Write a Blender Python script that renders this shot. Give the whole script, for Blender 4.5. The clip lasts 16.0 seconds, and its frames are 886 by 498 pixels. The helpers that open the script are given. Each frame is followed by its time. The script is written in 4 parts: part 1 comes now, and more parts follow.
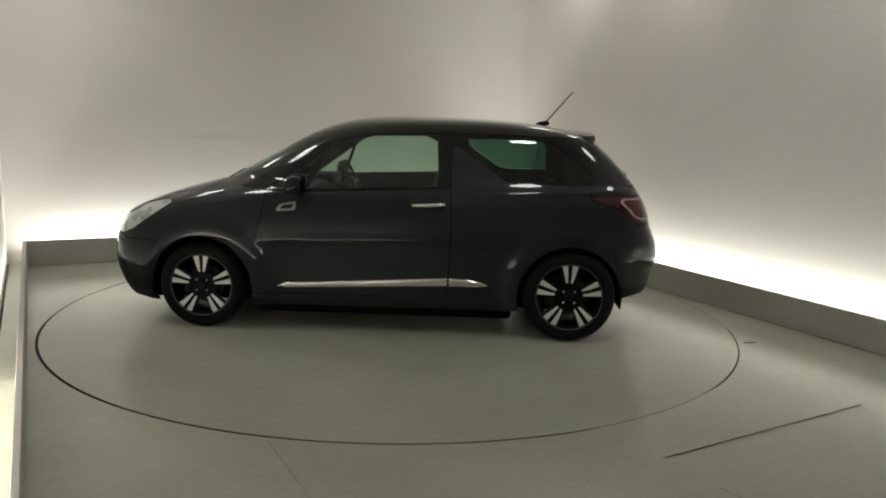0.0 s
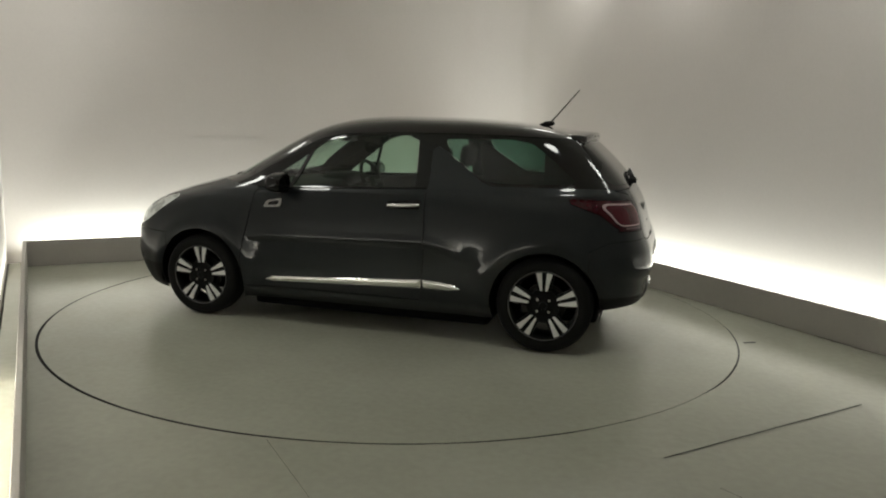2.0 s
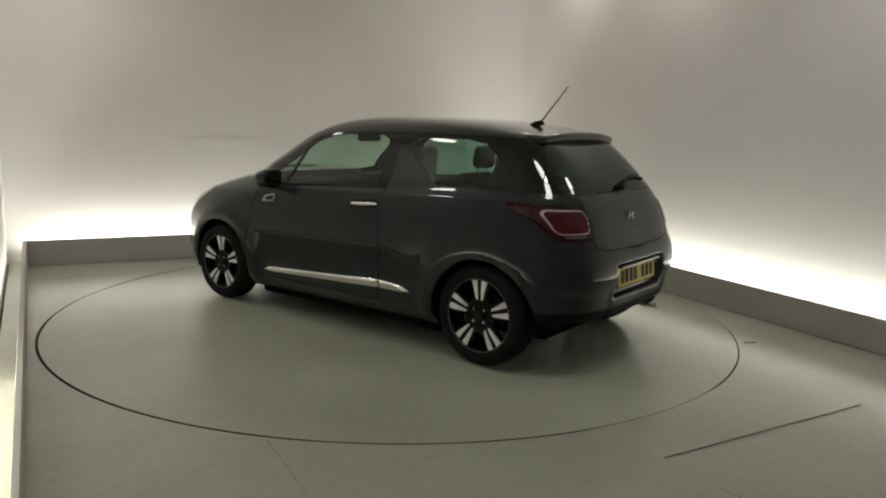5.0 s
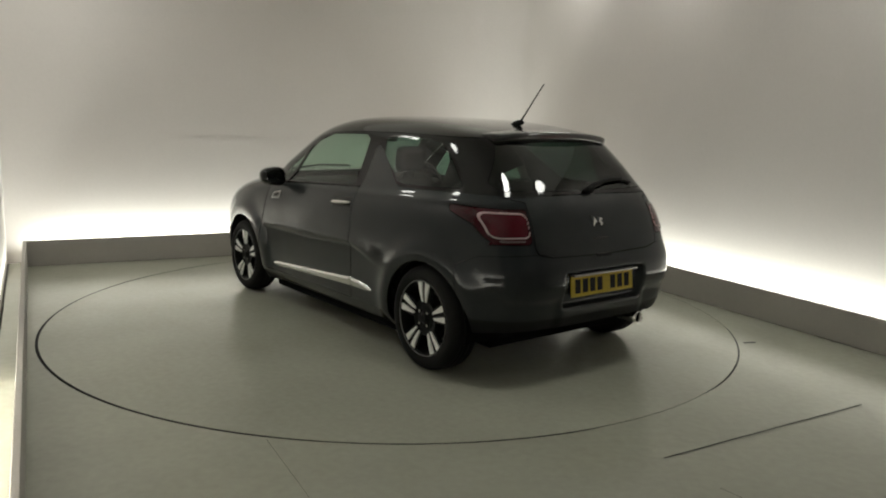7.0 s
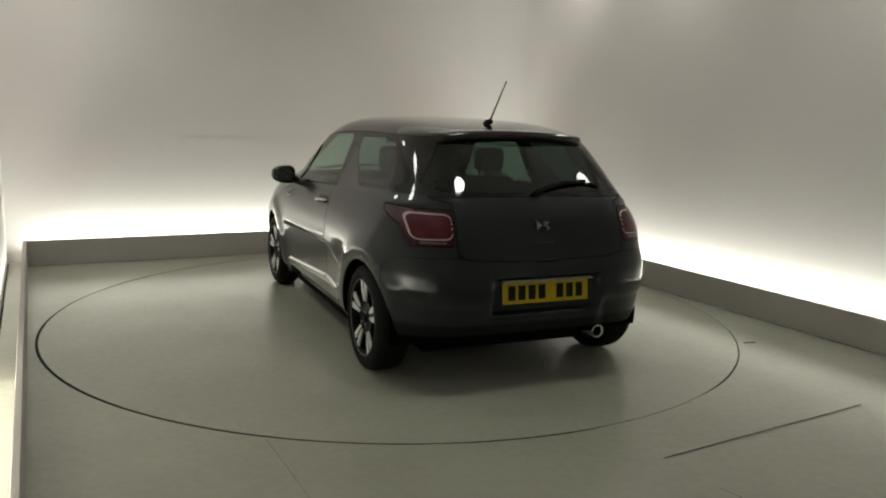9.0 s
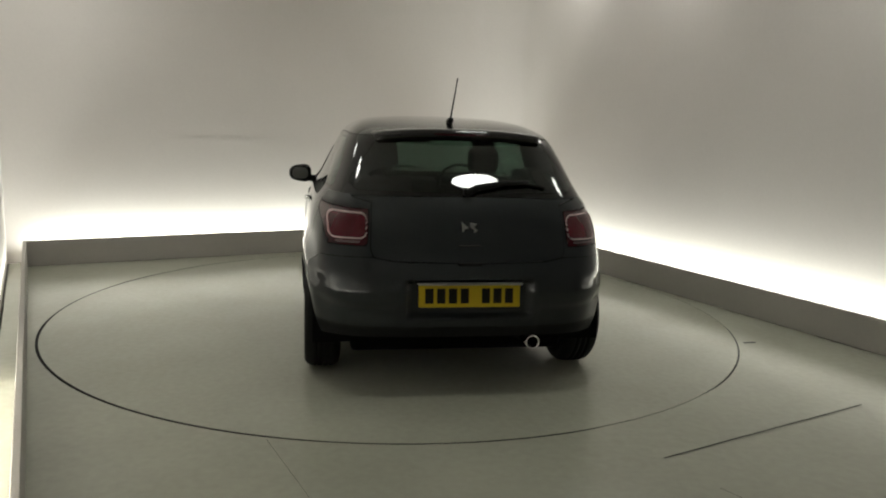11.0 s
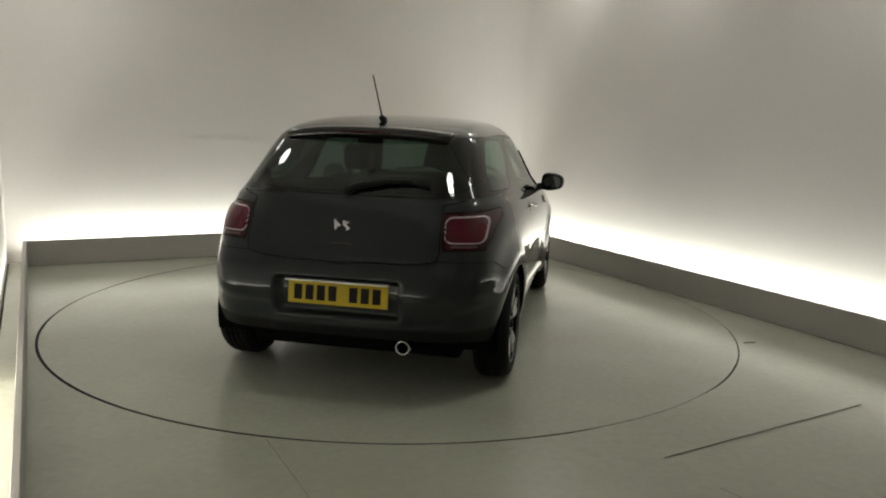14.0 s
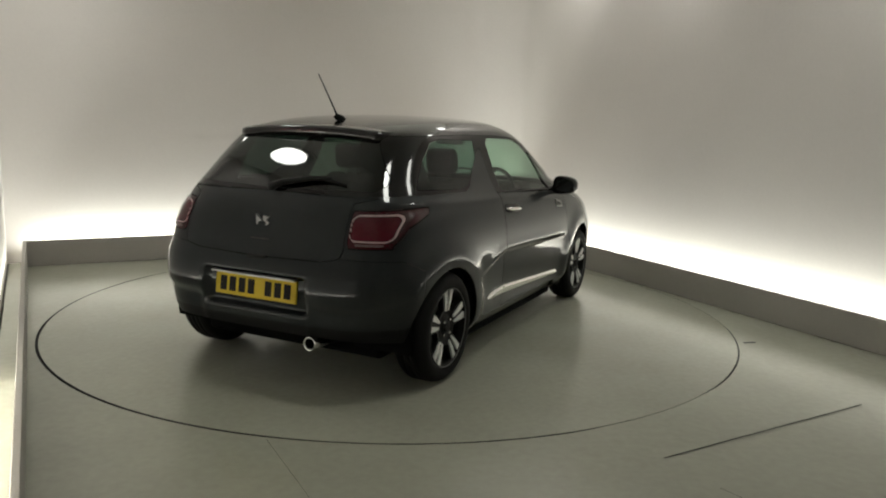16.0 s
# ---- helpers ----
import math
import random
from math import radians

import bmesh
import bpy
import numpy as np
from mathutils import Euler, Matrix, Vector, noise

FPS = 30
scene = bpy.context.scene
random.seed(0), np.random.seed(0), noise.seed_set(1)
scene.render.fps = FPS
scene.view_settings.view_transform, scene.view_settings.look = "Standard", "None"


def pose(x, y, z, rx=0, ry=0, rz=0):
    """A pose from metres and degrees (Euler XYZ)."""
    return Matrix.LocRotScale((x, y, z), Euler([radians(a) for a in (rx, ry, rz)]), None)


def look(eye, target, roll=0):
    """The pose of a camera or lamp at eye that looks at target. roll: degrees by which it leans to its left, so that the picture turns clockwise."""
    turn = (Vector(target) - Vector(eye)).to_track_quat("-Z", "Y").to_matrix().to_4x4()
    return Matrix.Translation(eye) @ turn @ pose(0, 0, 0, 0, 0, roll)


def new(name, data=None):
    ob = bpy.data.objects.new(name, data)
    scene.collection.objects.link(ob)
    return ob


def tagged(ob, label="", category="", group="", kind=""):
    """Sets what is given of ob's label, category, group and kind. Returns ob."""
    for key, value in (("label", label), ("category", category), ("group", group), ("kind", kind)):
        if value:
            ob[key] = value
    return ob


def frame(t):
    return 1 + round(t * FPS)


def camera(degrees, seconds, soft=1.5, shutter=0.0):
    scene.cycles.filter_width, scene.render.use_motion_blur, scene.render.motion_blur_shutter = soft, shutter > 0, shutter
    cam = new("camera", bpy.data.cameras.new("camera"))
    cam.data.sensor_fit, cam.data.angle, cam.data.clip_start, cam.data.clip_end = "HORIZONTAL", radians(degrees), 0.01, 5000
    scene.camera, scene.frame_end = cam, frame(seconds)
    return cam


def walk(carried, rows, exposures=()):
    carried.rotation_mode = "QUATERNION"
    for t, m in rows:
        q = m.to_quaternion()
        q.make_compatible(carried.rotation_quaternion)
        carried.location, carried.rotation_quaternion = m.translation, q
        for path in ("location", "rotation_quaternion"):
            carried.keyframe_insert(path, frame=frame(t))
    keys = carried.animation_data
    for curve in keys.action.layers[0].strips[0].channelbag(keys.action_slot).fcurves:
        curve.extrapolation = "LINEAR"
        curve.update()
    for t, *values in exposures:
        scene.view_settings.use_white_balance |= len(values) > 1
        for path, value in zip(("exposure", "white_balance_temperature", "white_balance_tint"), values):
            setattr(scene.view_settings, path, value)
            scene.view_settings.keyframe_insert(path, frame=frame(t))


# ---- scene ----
# camera: it stands still in the corner of the booth
EYE = Vector((0.0, -5.667, 1.443))
PAN, TILT, ROLL = 0.0579, 0.1684, 1.83
AIM = EYE + Vector((math.sin(PAN) * math.cos(TILT), math.cos(PAN) * math.cos(TILT), -math.sin(TILT)))
cam = camera(60.2, 16.0, soft=2.0)
walk(cam, [(0.0, look(EYE, AIM, ROLL)), (16.0, look(EYE, AIM, ROLL))], exposures=[(0.0, 0.0), (16.0, 0.0)])

# the booth is turned by 25 degrees about the turntable's axis
TURN = radians(25)
CEIL = 3.3
U0, U1, V1, V0 = -2.65, 2.68, 2.87, -6.6      # inner faces of the walls
KU0, KU1, KV1, KH = -2.485, 2.475, 2.65, 0.235  # inner faces and height of the kerb


def uv(u, v, z=0.0):
    return Vector((u * math.cos(TURN) - v * math.sin(TURN), u * math.sin(TURN) + v * math.cos(TURN), z))


# ---- light ----
world = bpy.data.worlds.new("world")
scene.world = world
world.use_nodes = True
world.node_tree.nodes["Background"].inputs[0].default_value = (0.9, 1.0, 1.0, 1)
world.node_tree.nodes["Background"].inputs[1].default_value = 0.02


def strip_lamp(a, b, watts, width, tilt):
    """A line of tubes in the trough behind the kerb, shining up at the wall."""
    d = bpy.data.lights.new("trough_lamp", "AREA")
    d.shape, d.size, d.size_y, d.energy = "RECTANGLE", (b - a).length, width, watts
    d.color = (0.955, 1.0, 0.90)
    ob = new("trough_lamp", d)
    mid = (a + b) / 2
    x = (b - a).normalized()
    zc = (Vector((0, 0, -1)) + x.cross(Vector((0, 0, 1))) * tilt).normalized()
    y = zc.cross(x)
    ob.matrix_world = Matrix.Translation(mid) @ Matrix((x, y, zc)).transposed().to_4x4()
    tagged(ob, kind="structure")


strip_lamp(uv(KU0 + 0.05, (KV1 + V1) / 2, 0.10), uv(KU1 - 0.2, (KV1 + V1) / 2, 0.10), 40, 0.08, 0.0)
strip_lamp(uv((KU1 + U1) / 2, -3.9, 0.10), uv((KU1 + U1) / 2, KV1 - 0.2, 0.10), 50, 0.08, 0.0)
strip_lamp(uv((KU0 + U0) / 2 - 0.012, -3.9, 0.10), uv((KU0 + U0) / 2 - 0.012, -0.6, 0.10), 42, 0.06, 0.0)
strip_lamp(uv((KU0 + U0) / 2 - 0.012, -0.5, 0.10), uv((KU0 + U0) / 2 - 0.012, KV1, 0.10), 6, 0.06, 0.0)

LAMPS = [(0.9, -1.95), (-2.0, -0.7), (2.75, -0.95), (-2.7, 1.0), (1.66, 2.22), (2.22, 1.0)]
for (lx, ly), watts in zip(LAMPS, (5.2, 5.2, 3.1, 2.5, 1.0, 2.2)):
    d = bpy.data.lights.new("ceiling_lamp", "AREA")
    d.shape, d.size, d.energy, d.color, d.spread = "DISK", 0.40, watts, (0.955, 0.98, 0.90), radians(150)
    ob = new("ceiling_lamp", d)
    ob.matrix_world = pose(lx, ly, CEIL - 0.07)

# ---- materials ----


def principled(name, base, rough, metal=0.0, coat=0.0, spec=0.5):
    m = bpy.data.materials.new(name)
    m.use_nodes = True
    b = m.node_tree.nodes["Principled BSDF"]
    b.inputs["Base Color"].default_value = (*base, 1)
    b.inputs["Roughness"].default_value = rough
    b.inputs["Metallic"].default_value = metal
    b.inputs["Coat Weight"].default_value = coat
    b.inputs["Coat Roughness"].default_value = 0.03
    b.inputs["Specular IOR Level"].default_value = spec
    return m


def surface(name, base, other, rough, scale, fine, bump=0.0, metal=0.0, coat=0.0, spec=0.5, spread=0.08):
    """Two scales of noise between two colours, uneven gloss and a fine relief."""
    m = principled(name, base, rough, metal, coat, spec)
    n, l = m.node_tree.nodes, m.node_tree.links
    b = n["Principled BSDF"]
    tc = n.new("ShaderNodeTexCoord")
    big, small = n.new("ShaderNodeTexNoise"), n.new("ShaderNodeTexNoise")
    for node, s, det in ((big, scale, 4), (small, fine, 3)):
        node.inputs["Scale"].default_value = s
        node.inputs["Detail"].default_value = det
        l.new(tc.outputs["Object"], node.inputs["Vector"])
    add = n.new("ShaderNodeMath")
    add.operation = "MULTIPLY_ADD"
    add.inputs[1].default_value = 0.35
    l.new(small.outputs["Fac"], add.inputs[0])
    l.new(big.outputs["Fac"], add.inputs[2])
    ramp = n.new("ShaderNodeValToRGB")
    ramp.color_ramp.elements[0].position, ramp.color_ramp.elements[1].position = 0.45, 0.95
    ramp.color_ramp.elements[0].color, ramp.color_ramp.elements[1].color = (*base, 1), (*other, 1)
    l.new(add.outputs[0], ramp.inputs[0])
    l.new(ramp.outputs[0], b.inputs["Base Color"])
    rr = n.new("ShaderNodeMapRange")
    rr.inputs["To Min"].default_value, rr.inputs["To Max"].default_value = max(0.02, rough - spread), rough + spread
    l.new(big.outputs["Fac"], rr.inputs[0])
    l.new(rr.outputs[0], b.inputs["Roughness"])
    if bump:
        bp = n.new("ShaderNodeBump")
        bp.inputs["Strength"].default_value, bp.inputs["Distance"].default_value = bump, 0.004
        l.new(small.outputs["Fac"], bp.inputs["Height"])
        l.new(bp.outputs[0], b.inputs["Normal"])
    return m


def glass(name, tint, gloss=1.0):
    """A thin tinted pane: it lets light through in its tint and mirrors by Fresnel."""
    m = bpy.data.materials.new(name)
    m.use_nodes = True
    n, l = m.node_tree.nodes, m.node_tree.links
    n.remove(n["Principled BSDF"])
    tr, gl, mix, lw = (n.new("ShaderNode" + k) for k in ("BsdfTransparent", "BsdfGlossy", "MixShader", "LayerWeight"))
    po, fr = n.new("ShaderNodeMath"), n.new("ShaderNodeMath")
    po.operation, po.inputs[1].default_value = "POWER", 5.0
    fr.operation, fr.inputs[1].default_value, fr.inputs[2].default_value = "MULTIPLY_ADD", 0.94, 0.055
    tr.inputs[0].default_value = (*tint, 1)
    gl.inputs[0].default_value, gl.inputs["Roughness"].default_value = (gloss, gloss, gloss, 1), 0.02
    lw.inputs[0].default_value = 0.5
    l.new(lw.outputs["Facing"], po.inputs[0])
    l.new(po.outputs[0], fr.inputs[0])
    l.new(fr.outputs[0], mix.inputs[0])
    l.new(tr.outputs[0], mix.inputs[1])
    l.new(gl.outputs[0], mix.inputs[2])
    l.new(mix.outputs[0], n["Material Output"].inputs[0])
    return m


def glow(name, colour, strength):
    m = bpy.data.materials.new(name)
    m.use_nodes = True
    b = m.node_tree.nodes["Principled BSDF"]
    b.inputs["Emission Color"].default_value, b.inputs["Emission Strength"].default_value = (*colour, 1), strength
    return m


M_FLOOR = surface("grey floor paint", (0.355, 0.355, 0.293), (0.47, 0.475, 0.398), 0.22, 0.7, 22, 0.05, spread=0.03)
M_DISC = surface("grey turntable paint", (0.355, 0.355, 0.293), (0.47, 0.475, 0.398), 0.22, 0.8, 25, 0.05, spread=0.03)
M_WALL = surface("off-white wall paint", (0.715, 0.672, 0.650), (0.78, 0.738, 0.715), 0.7, 0.6, 40, 0.04)
M_KERB = surface("grey kerb paint", (0.41, 0.385, 0.355), (0.47, 0.445, 0.41), 0.55, 1.2, 30, 0.05)
M_CEIL = surface("pale ceiling paint", (0.58, 0.565, 0.54), (0.64, 0.625, 0.60), 0.8, 0.6, 30, 0.04)
M_FRONT = surface("grey wall paint", (0.60, 0.59, 0.57), (0.68, 0.67, 0.65), 0.7, 0.6, 30, 0.04)
M_SCUFF = surface("scuffed paint", (0.20, 0.195, 0.17), (0.28, 0.275, 0.24), 0.6, 6, 60)
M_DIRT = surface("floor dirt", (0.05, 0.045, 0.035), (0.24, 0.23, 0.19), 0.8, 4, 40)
M_GAP = principled("dark joint", (0.02, 0.02, 0.018), 0.8)
M_PAINT = surface("dark grey metallic paint", (0.0150, 0.0176, 0.0190), (0.0195, 0.0225, 0.0240), 0.34, 2.0, 900, 0.0, 0.10, 1.0, 0.08, 0.03)
M_PAINT.node_tree.nodes["Principled BSDF"].inputs["Coat IOR"].default_value = 1.38
M_ROOF = surface("black gloss paint", (0.008, 0.007, 0.0065), (0.011, 0.010, 0.009), 0.25, 2.0, 900, 0.0, 0.0, 1.0, 0.1, 0.03)
M_BLACK = surface("gloss black trim", (0.003, 0.003, 0.003), (0.005, 0.0045, 0.0045), 0.07, 3, 300, 0.0, 0.0, 0.0, 0.4, 0.02)
M_PLASTIC = surface("black grained plastic", (0.006, 0.006, 0.006), (0.010, 0.010, 0.0095), 0.6, 3, 260, 0.25, 0.0, 0.0, 0.15)
M_LINER = principled("black liner", (0.003, 0.003, 0.003), 0.95, spec=0.1)
M_RUBBER = surface("tyre rubber", (0.0045, 0.0045, 0.004), (0.008, 0.0075, 0.007), 0.75, 6, 120, 0.2, 0.0, 0.0, 0.2)
M_CHROME = surface("bright chrome", (0.78, 0.78, 0.76), (0.85, 0.85, 0.83), 0.1, 4, 200, 0.0, 1.0, 0.0, 0.5, 0.03)
M_DULLCHROME = surface("satin chrome", (0.30, 0.30, 0.29), (0.38, 0.38, 0.37), 0.32, 30, 300, 0.0, 0.8)
M_RIM = surface("machined alloy", (0.80, 0.80, 0.78), (0.86, 0.86, 0.84), 0.45, 5, 300, 0.0, 0.15)
M_LIP = surface("dull machined edge", (0.10, 0.10, 0.098), (0.15, 0.15, 0.146), 0.4, 5, 300, 0.0, 0.6)
M_RIMBLACK = surface("black wheel paint", (0.004, 0.004, 0.004), (0.006, 0.006, 0.006), 0.4, 5, 200, 0.0, 0.0, 0.0, 0.12)
M_DISCMETAL = surface("brake steel", (0.025, 0.024, 0.023), (0.045, 0.043, 0.04), 0.5, 8, 200, 0.0, 0.9)
M_FABRIC = surface("dark seat cloth", (0.008, 0.008, 0.008), (0.014, 0.014, 0.014), 0.9, 5, 300, 0.3)
M_MIRROR = principled("mirror silver", (0.20, 0.215, 0.21), 0.02, 1.0)
M_GLASS = glass("green tinted glass", (0.58, 0.72, 0.63))
M_DARKGLASS = glass("privacy glass", (0.17, 0.29, 0.24))
M_REARGLASS = glass("dark rear glass", (0.075, 0.108, 0.09))
M_CLEAR = glass("clear lamp glass", (0.9, 0.92, 0.92))
M_DULLPINK = principled("dull pale lens", (0.09, 0.045, 0.048), 0.3, 0.0, 0.5)
M_LENS = surface("silvered lamp bowl", (0.55, 0.56, 0.56), (0.80, 0.82, 0.82), 0.28, 9, 60, 0.3, 0.25, 0.6)
M_RED = surface("dark red lamp lens", (0.030, 0.0010, 0.004), (0.044, 0.0014, 0.006), 0.15, 6, 140, 0.1, 0.0, 0.5, 0.25)
M_REDIN = surface("red reflector lens", (0.085, 0.003, 0.011), (0.050, 0.0015, 0.006), 0.15, 9, 160, 0.15, 0.0, 0.5, 0.25)
M_HEADLINER = surface("grey headliner cloth", (0.05, 0.05, 0.047), (0.07, 0.07, 0.065), 0.9, 4, 200, 0.1)
M_PINK = principled("pale light guide", (0.46, 0.33, 0.34), 0.25, 0.0, 1.0)
M_YELLOW = surface("yellow plate", (0.50, 0.36, 0.015), (0.55, 0.40, 0.02), 0.45, 8, 200, 0.0, 0.0, 0.0, 0.2)
M_INK = principled("black ink", (0.012, 0.010, 0.007), 0.6, spec=0.15)
M_LAMPGLOW = glow("lamp diffuser", (1.0, 0.98, 0.92), 7.0)

# ---- mesh helpers ----


def part(name, bm, material, parent=None, label="", smooth=False):
    """Links a bmesh as one mesh object, under a thing or a part."""
    me = bpy.data.meshes.new(name)
    bm.to_mesh(me)
    bm.free()
    me.materials.append(material)
    if smooth:
        me.shade_smooth()
    ob = new(name, me)
    if parent:
        ob.parent = parent
    return tagged(ob, label)


def box(bm, lo, hi, m=None):
    r = bmesh.ops.create_cube(bm, size=1)
    for v in r["verts"]:
        v.co = Vector([lo[i] + (v.co[i] + 0.5) * (hi[i] - lo[i]) for i in range(3)])
        if m:
            v.co = m @ v.co
    return r["verts"]


def rounded(bm, lo, hi, rad=0.01, seg=2, m=None):
    t = bmesh.new()
    box(t, lo, hi)
    bmesh.ops.bevel(t, geom=t.edges[:], offset=rad, segments=seg, affect="EDGES", profile=0.5)
    merge(bm, t, m)


def merge(bm, other, m=None):
    if m:
        bmesh.ops.transform(other, matrix=m, verts=other.verts[:])
    me = bpy.data.meshes.new("tmp")
    other.to_mesh(me)
    other.free()
    bm.from_mesh(me)
    bpy.data.meshes.remove(me)


def tube(bm, pts, rad, n=8):
    """A round bar along points; rad is one radius or one for each point."""
    pts = [Vector(p) for p in pts]
    rings = []
    for i, p in enumerate(pts):
        d = (pts[min(i + 1, len(pts) - 1)] - pts[max(i - 1, 0)]).normalized()
        a = d.cross(Vector((0, 0, 1)) if abs(d.z) < 0.9 else Vector((1, 0, 0))).normalized()
        b = d.cross(a)
        r = rad[i] if isinstance(rad, (list, tuple)) else rad
        rings.append([bm.verts.new(p + (a * math.cos(k * 2 * math.pi / n) + b * math.sin(k * 2 * math.pi / n)) * r) for k in range(n)])
    for r0, r1 in zip(rings, rings[1:]):
        for k in range(n):
            bm.faces.new((r0[k], r0[(k + 1) % n], r1[(k + 1) % n], r1[k]))
    bm.faces.new(rings[0][::-1])
    bm.faces.new(rings[-1])
    bmesh.ops.recalc_face_normals(bm, faces=bm.faces[:])


def lathe(bm, prof, n=48, closed=True):
    """Turns a profile of (radius, y) about the y axis."""
    rings = [[bm.verts.new((r * math.cos(k * 2 * math.pi / n), y, r * math.sin(k * 2 * math.pi / n))) for k in range(n)] for r, y in prof]
    pairs = list(zip(rings, rings[1:])) + ([(rings[-1], rings[0])] if closed else [])
    for r0, r1 in pairs:
        for k in range(n):
            bm.faces.new((r0[k], r0[(k + 1) % n], r1[(k + 1) % n], r1[k]))
    bmesh.ops.recalc_face_normals(bm, faces=bm.faces[:])


# ---- the booth ----


def booth_box(name, lo, hi, material, label="", bevel=0.0):
    bm = bmesh.new()
    if bevel:
        rounded(bm, lo, hi, bevel)
    else:
        box(bm, lo, hi)
    bmesh.ops.transform(bm, matrix=Matrix.Rotation(TURN, 4, "Z"), verts=bm.verts[:])
    return tagged(part(name, bm, material), label, kind="structure")


RADIUS = 2.438


def build_booth():
    # floor with a round hole for the turntable
    bm = bmesh.new()
    n = 128
    near = -4.0
    corners = [(U1, V1), (U0, V1), (U0, near), (U1, near)]
    angles = sorted([2 * math.pi * k / n for k in range(n)] + [(math.atan2(v, u) + TURN) % (2 * math.pi) for u, v in corners])
    # the joint round the turntable is open in places and all but closed in others
    width = [monotone([0, 120, 150, 185, 200, 236, 254, 262, 290, 296, 312, 320, 348, 353, 360], [0.1, 0.3, 0.9, 1.1, 1.3, 1.3, 1.1, 0.8, 0.8, 0.02, 0.02, 0.7, 0.7, 0.1, 0.1], [math.degrees(a)])[0] for a in angles]
    ring = [bm.verts.new(((RADIUS - 0.0095 + 0.011 * w) * math.cos(a), (RADIUS - 0.0095 + 0.011 * w) * math.sin(a), 0)) for a, w in zip(angles, width)]
    outer = []
    for a in angles:
        c, s = math.cos(a - TURN), math.sin(a - TURN)
        hits = [lim / q for q, lim in ((c, U1 if c > 0 else U0), (s, V1 if s > 0 else near)) if abs(q) > 1e-6]
        outer.append(bm.verts.new(uv(c * min(hits), s * min(hits))))
    for k in range(len(angles)):
        j = (k + 1) % len(angles)
        bm.faces.new((ring[k], outer[k], outer[j], ring[j]))
    bm.faces.new([bm.verts.new(p) for p in (uv(U0, V0), uv(U1, V0), uv(U1, near), uv(U0, near))])
    bmesh.ops.recalc_face_normals(bm, faces=bm.faces[:])
    fl = tagged(part("floor", bm, M_FLOOR), "smooth grey painted floor with fine joints", kind="structure")
    # joints in the floor
    for a, b, w in (((-0.01, -2.822), (1.467, -2.765), 0.0075), ((-1.535, -1.93), (-1.527, -2.75), 0.0016),
                    ((0.0, -3.13), (0.06, -3.6), 0.003), ((1.82, -1.68), (1.91, -1.70), 0.03)):
        A, B = uv(*a, 0.003), uv(*b, 0.003)
        s = (B - A).normalized().cross(Vector((0, 0, 1))) * w / 2
        bm = bmesh.new()
        bm.faces.new([bm.verts.new(p) for p in (A - s, A + s, B + s, B - s)])
        bmesh.ops.recalc_face_normals(bm, faces=bm.faces[:])
        part("floor_joint", bm, M_GAP, fl)
    bm = bmesh.new()
    lo = [bm.verts.new((r * math.cos(2 * math.pi * k / n), r * math.sin(2 * math.pi * k / n), -0.02)) for r in (RADIUS - 0.05, RADIUS + 0.05) for k in range(n)]
    for k in range(n):
        bm.faces.new((lo[k], lo[n + k], lo[n + (k + 1) % n], lo[(k + 1) % n]))
    part("ring_gap", bm, M_GAP, fl)
    # scuffs where the kerb meets the floor
    rnd = random.Random(4)
    for k in range(26):
        u, v = KU1 - rnd.uniform(0.03, 0.30), rnd.uniform(-2.6, 2.0)
        ln, wd, a = rnd.uniform(0.05, 0.22), rnd.uniform(0.004, 0.012), rnd.gauss(math.pi / 2, 0.5)
        bm = bmesh.new()
        d, e = Vector((math.cos(a), math.sin(a))), Vector((-math.sin(a), math.cos(a)))
        q = [(-0.5, 0.1), (-0.2, 0.5), (0.25, 0.35), (0.5, 0.0), (0.2, -0.45), (-0.3, -0.4)]
        pts = [Vector((u, v)) + d * (x * ln) + e * (y * wd) for x, y in q]
        bm.faces.new([bm.verts.new(uv(p.x, p.y, 0.002)) for p in pts])
        bmesh.ops.recalc_face_normals(bm, faces=bm.faces[:])
        part("floor_scuff", bm, M_SCUFF, fl)
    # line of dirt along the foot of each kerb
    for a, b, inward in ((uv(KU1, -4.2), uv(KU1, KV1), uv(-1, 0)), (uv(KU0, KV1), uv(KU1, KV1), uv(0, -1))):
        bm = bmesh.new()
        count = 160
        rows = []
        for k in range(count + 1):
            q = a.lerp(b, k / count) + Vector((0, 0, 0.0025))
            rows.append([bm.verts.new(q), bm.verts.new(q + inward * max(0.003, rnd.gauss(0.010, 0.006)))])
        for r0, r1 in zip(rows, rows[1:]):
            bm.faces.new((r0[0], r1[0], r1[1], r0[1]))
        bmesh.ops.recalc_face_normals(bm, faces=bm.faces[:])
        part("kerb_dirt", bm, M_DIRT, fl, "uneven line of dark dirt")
    # walls, kerb and ceiling
    T = 0.12
    booth_box("wall_back", (U0 - T, V1, -0.05), (U1 + T, V1 + T, CEIL), M_WALL, "plain off-white painted back wall lit from below")
    booth_box("wall_right", (U1, V0, -0.05), (U1 + T, V1 - 0.002, CEIL), M_WALL, "plain off-white painted side wall lit from below")
    booth_box("wall_left", (U0 - T, V0, -0.05), (U0, V1 - 0.002, CEIL), M_WALL, "plain off-white painted side wall lit from below")
    booth_box("wall_front", (U0 - T, V0 - T, -0.05), (U1 + T, V0 - 0.002, CEIL), M_FRONT, "grey wall that closes the booth")
    booth_box("ceiling", (U0 - T, V0 - T, CEIL + 0.002), (U1 + T, V1 + T, CEIL + T), M_CEIL, "pale painted ceiling")
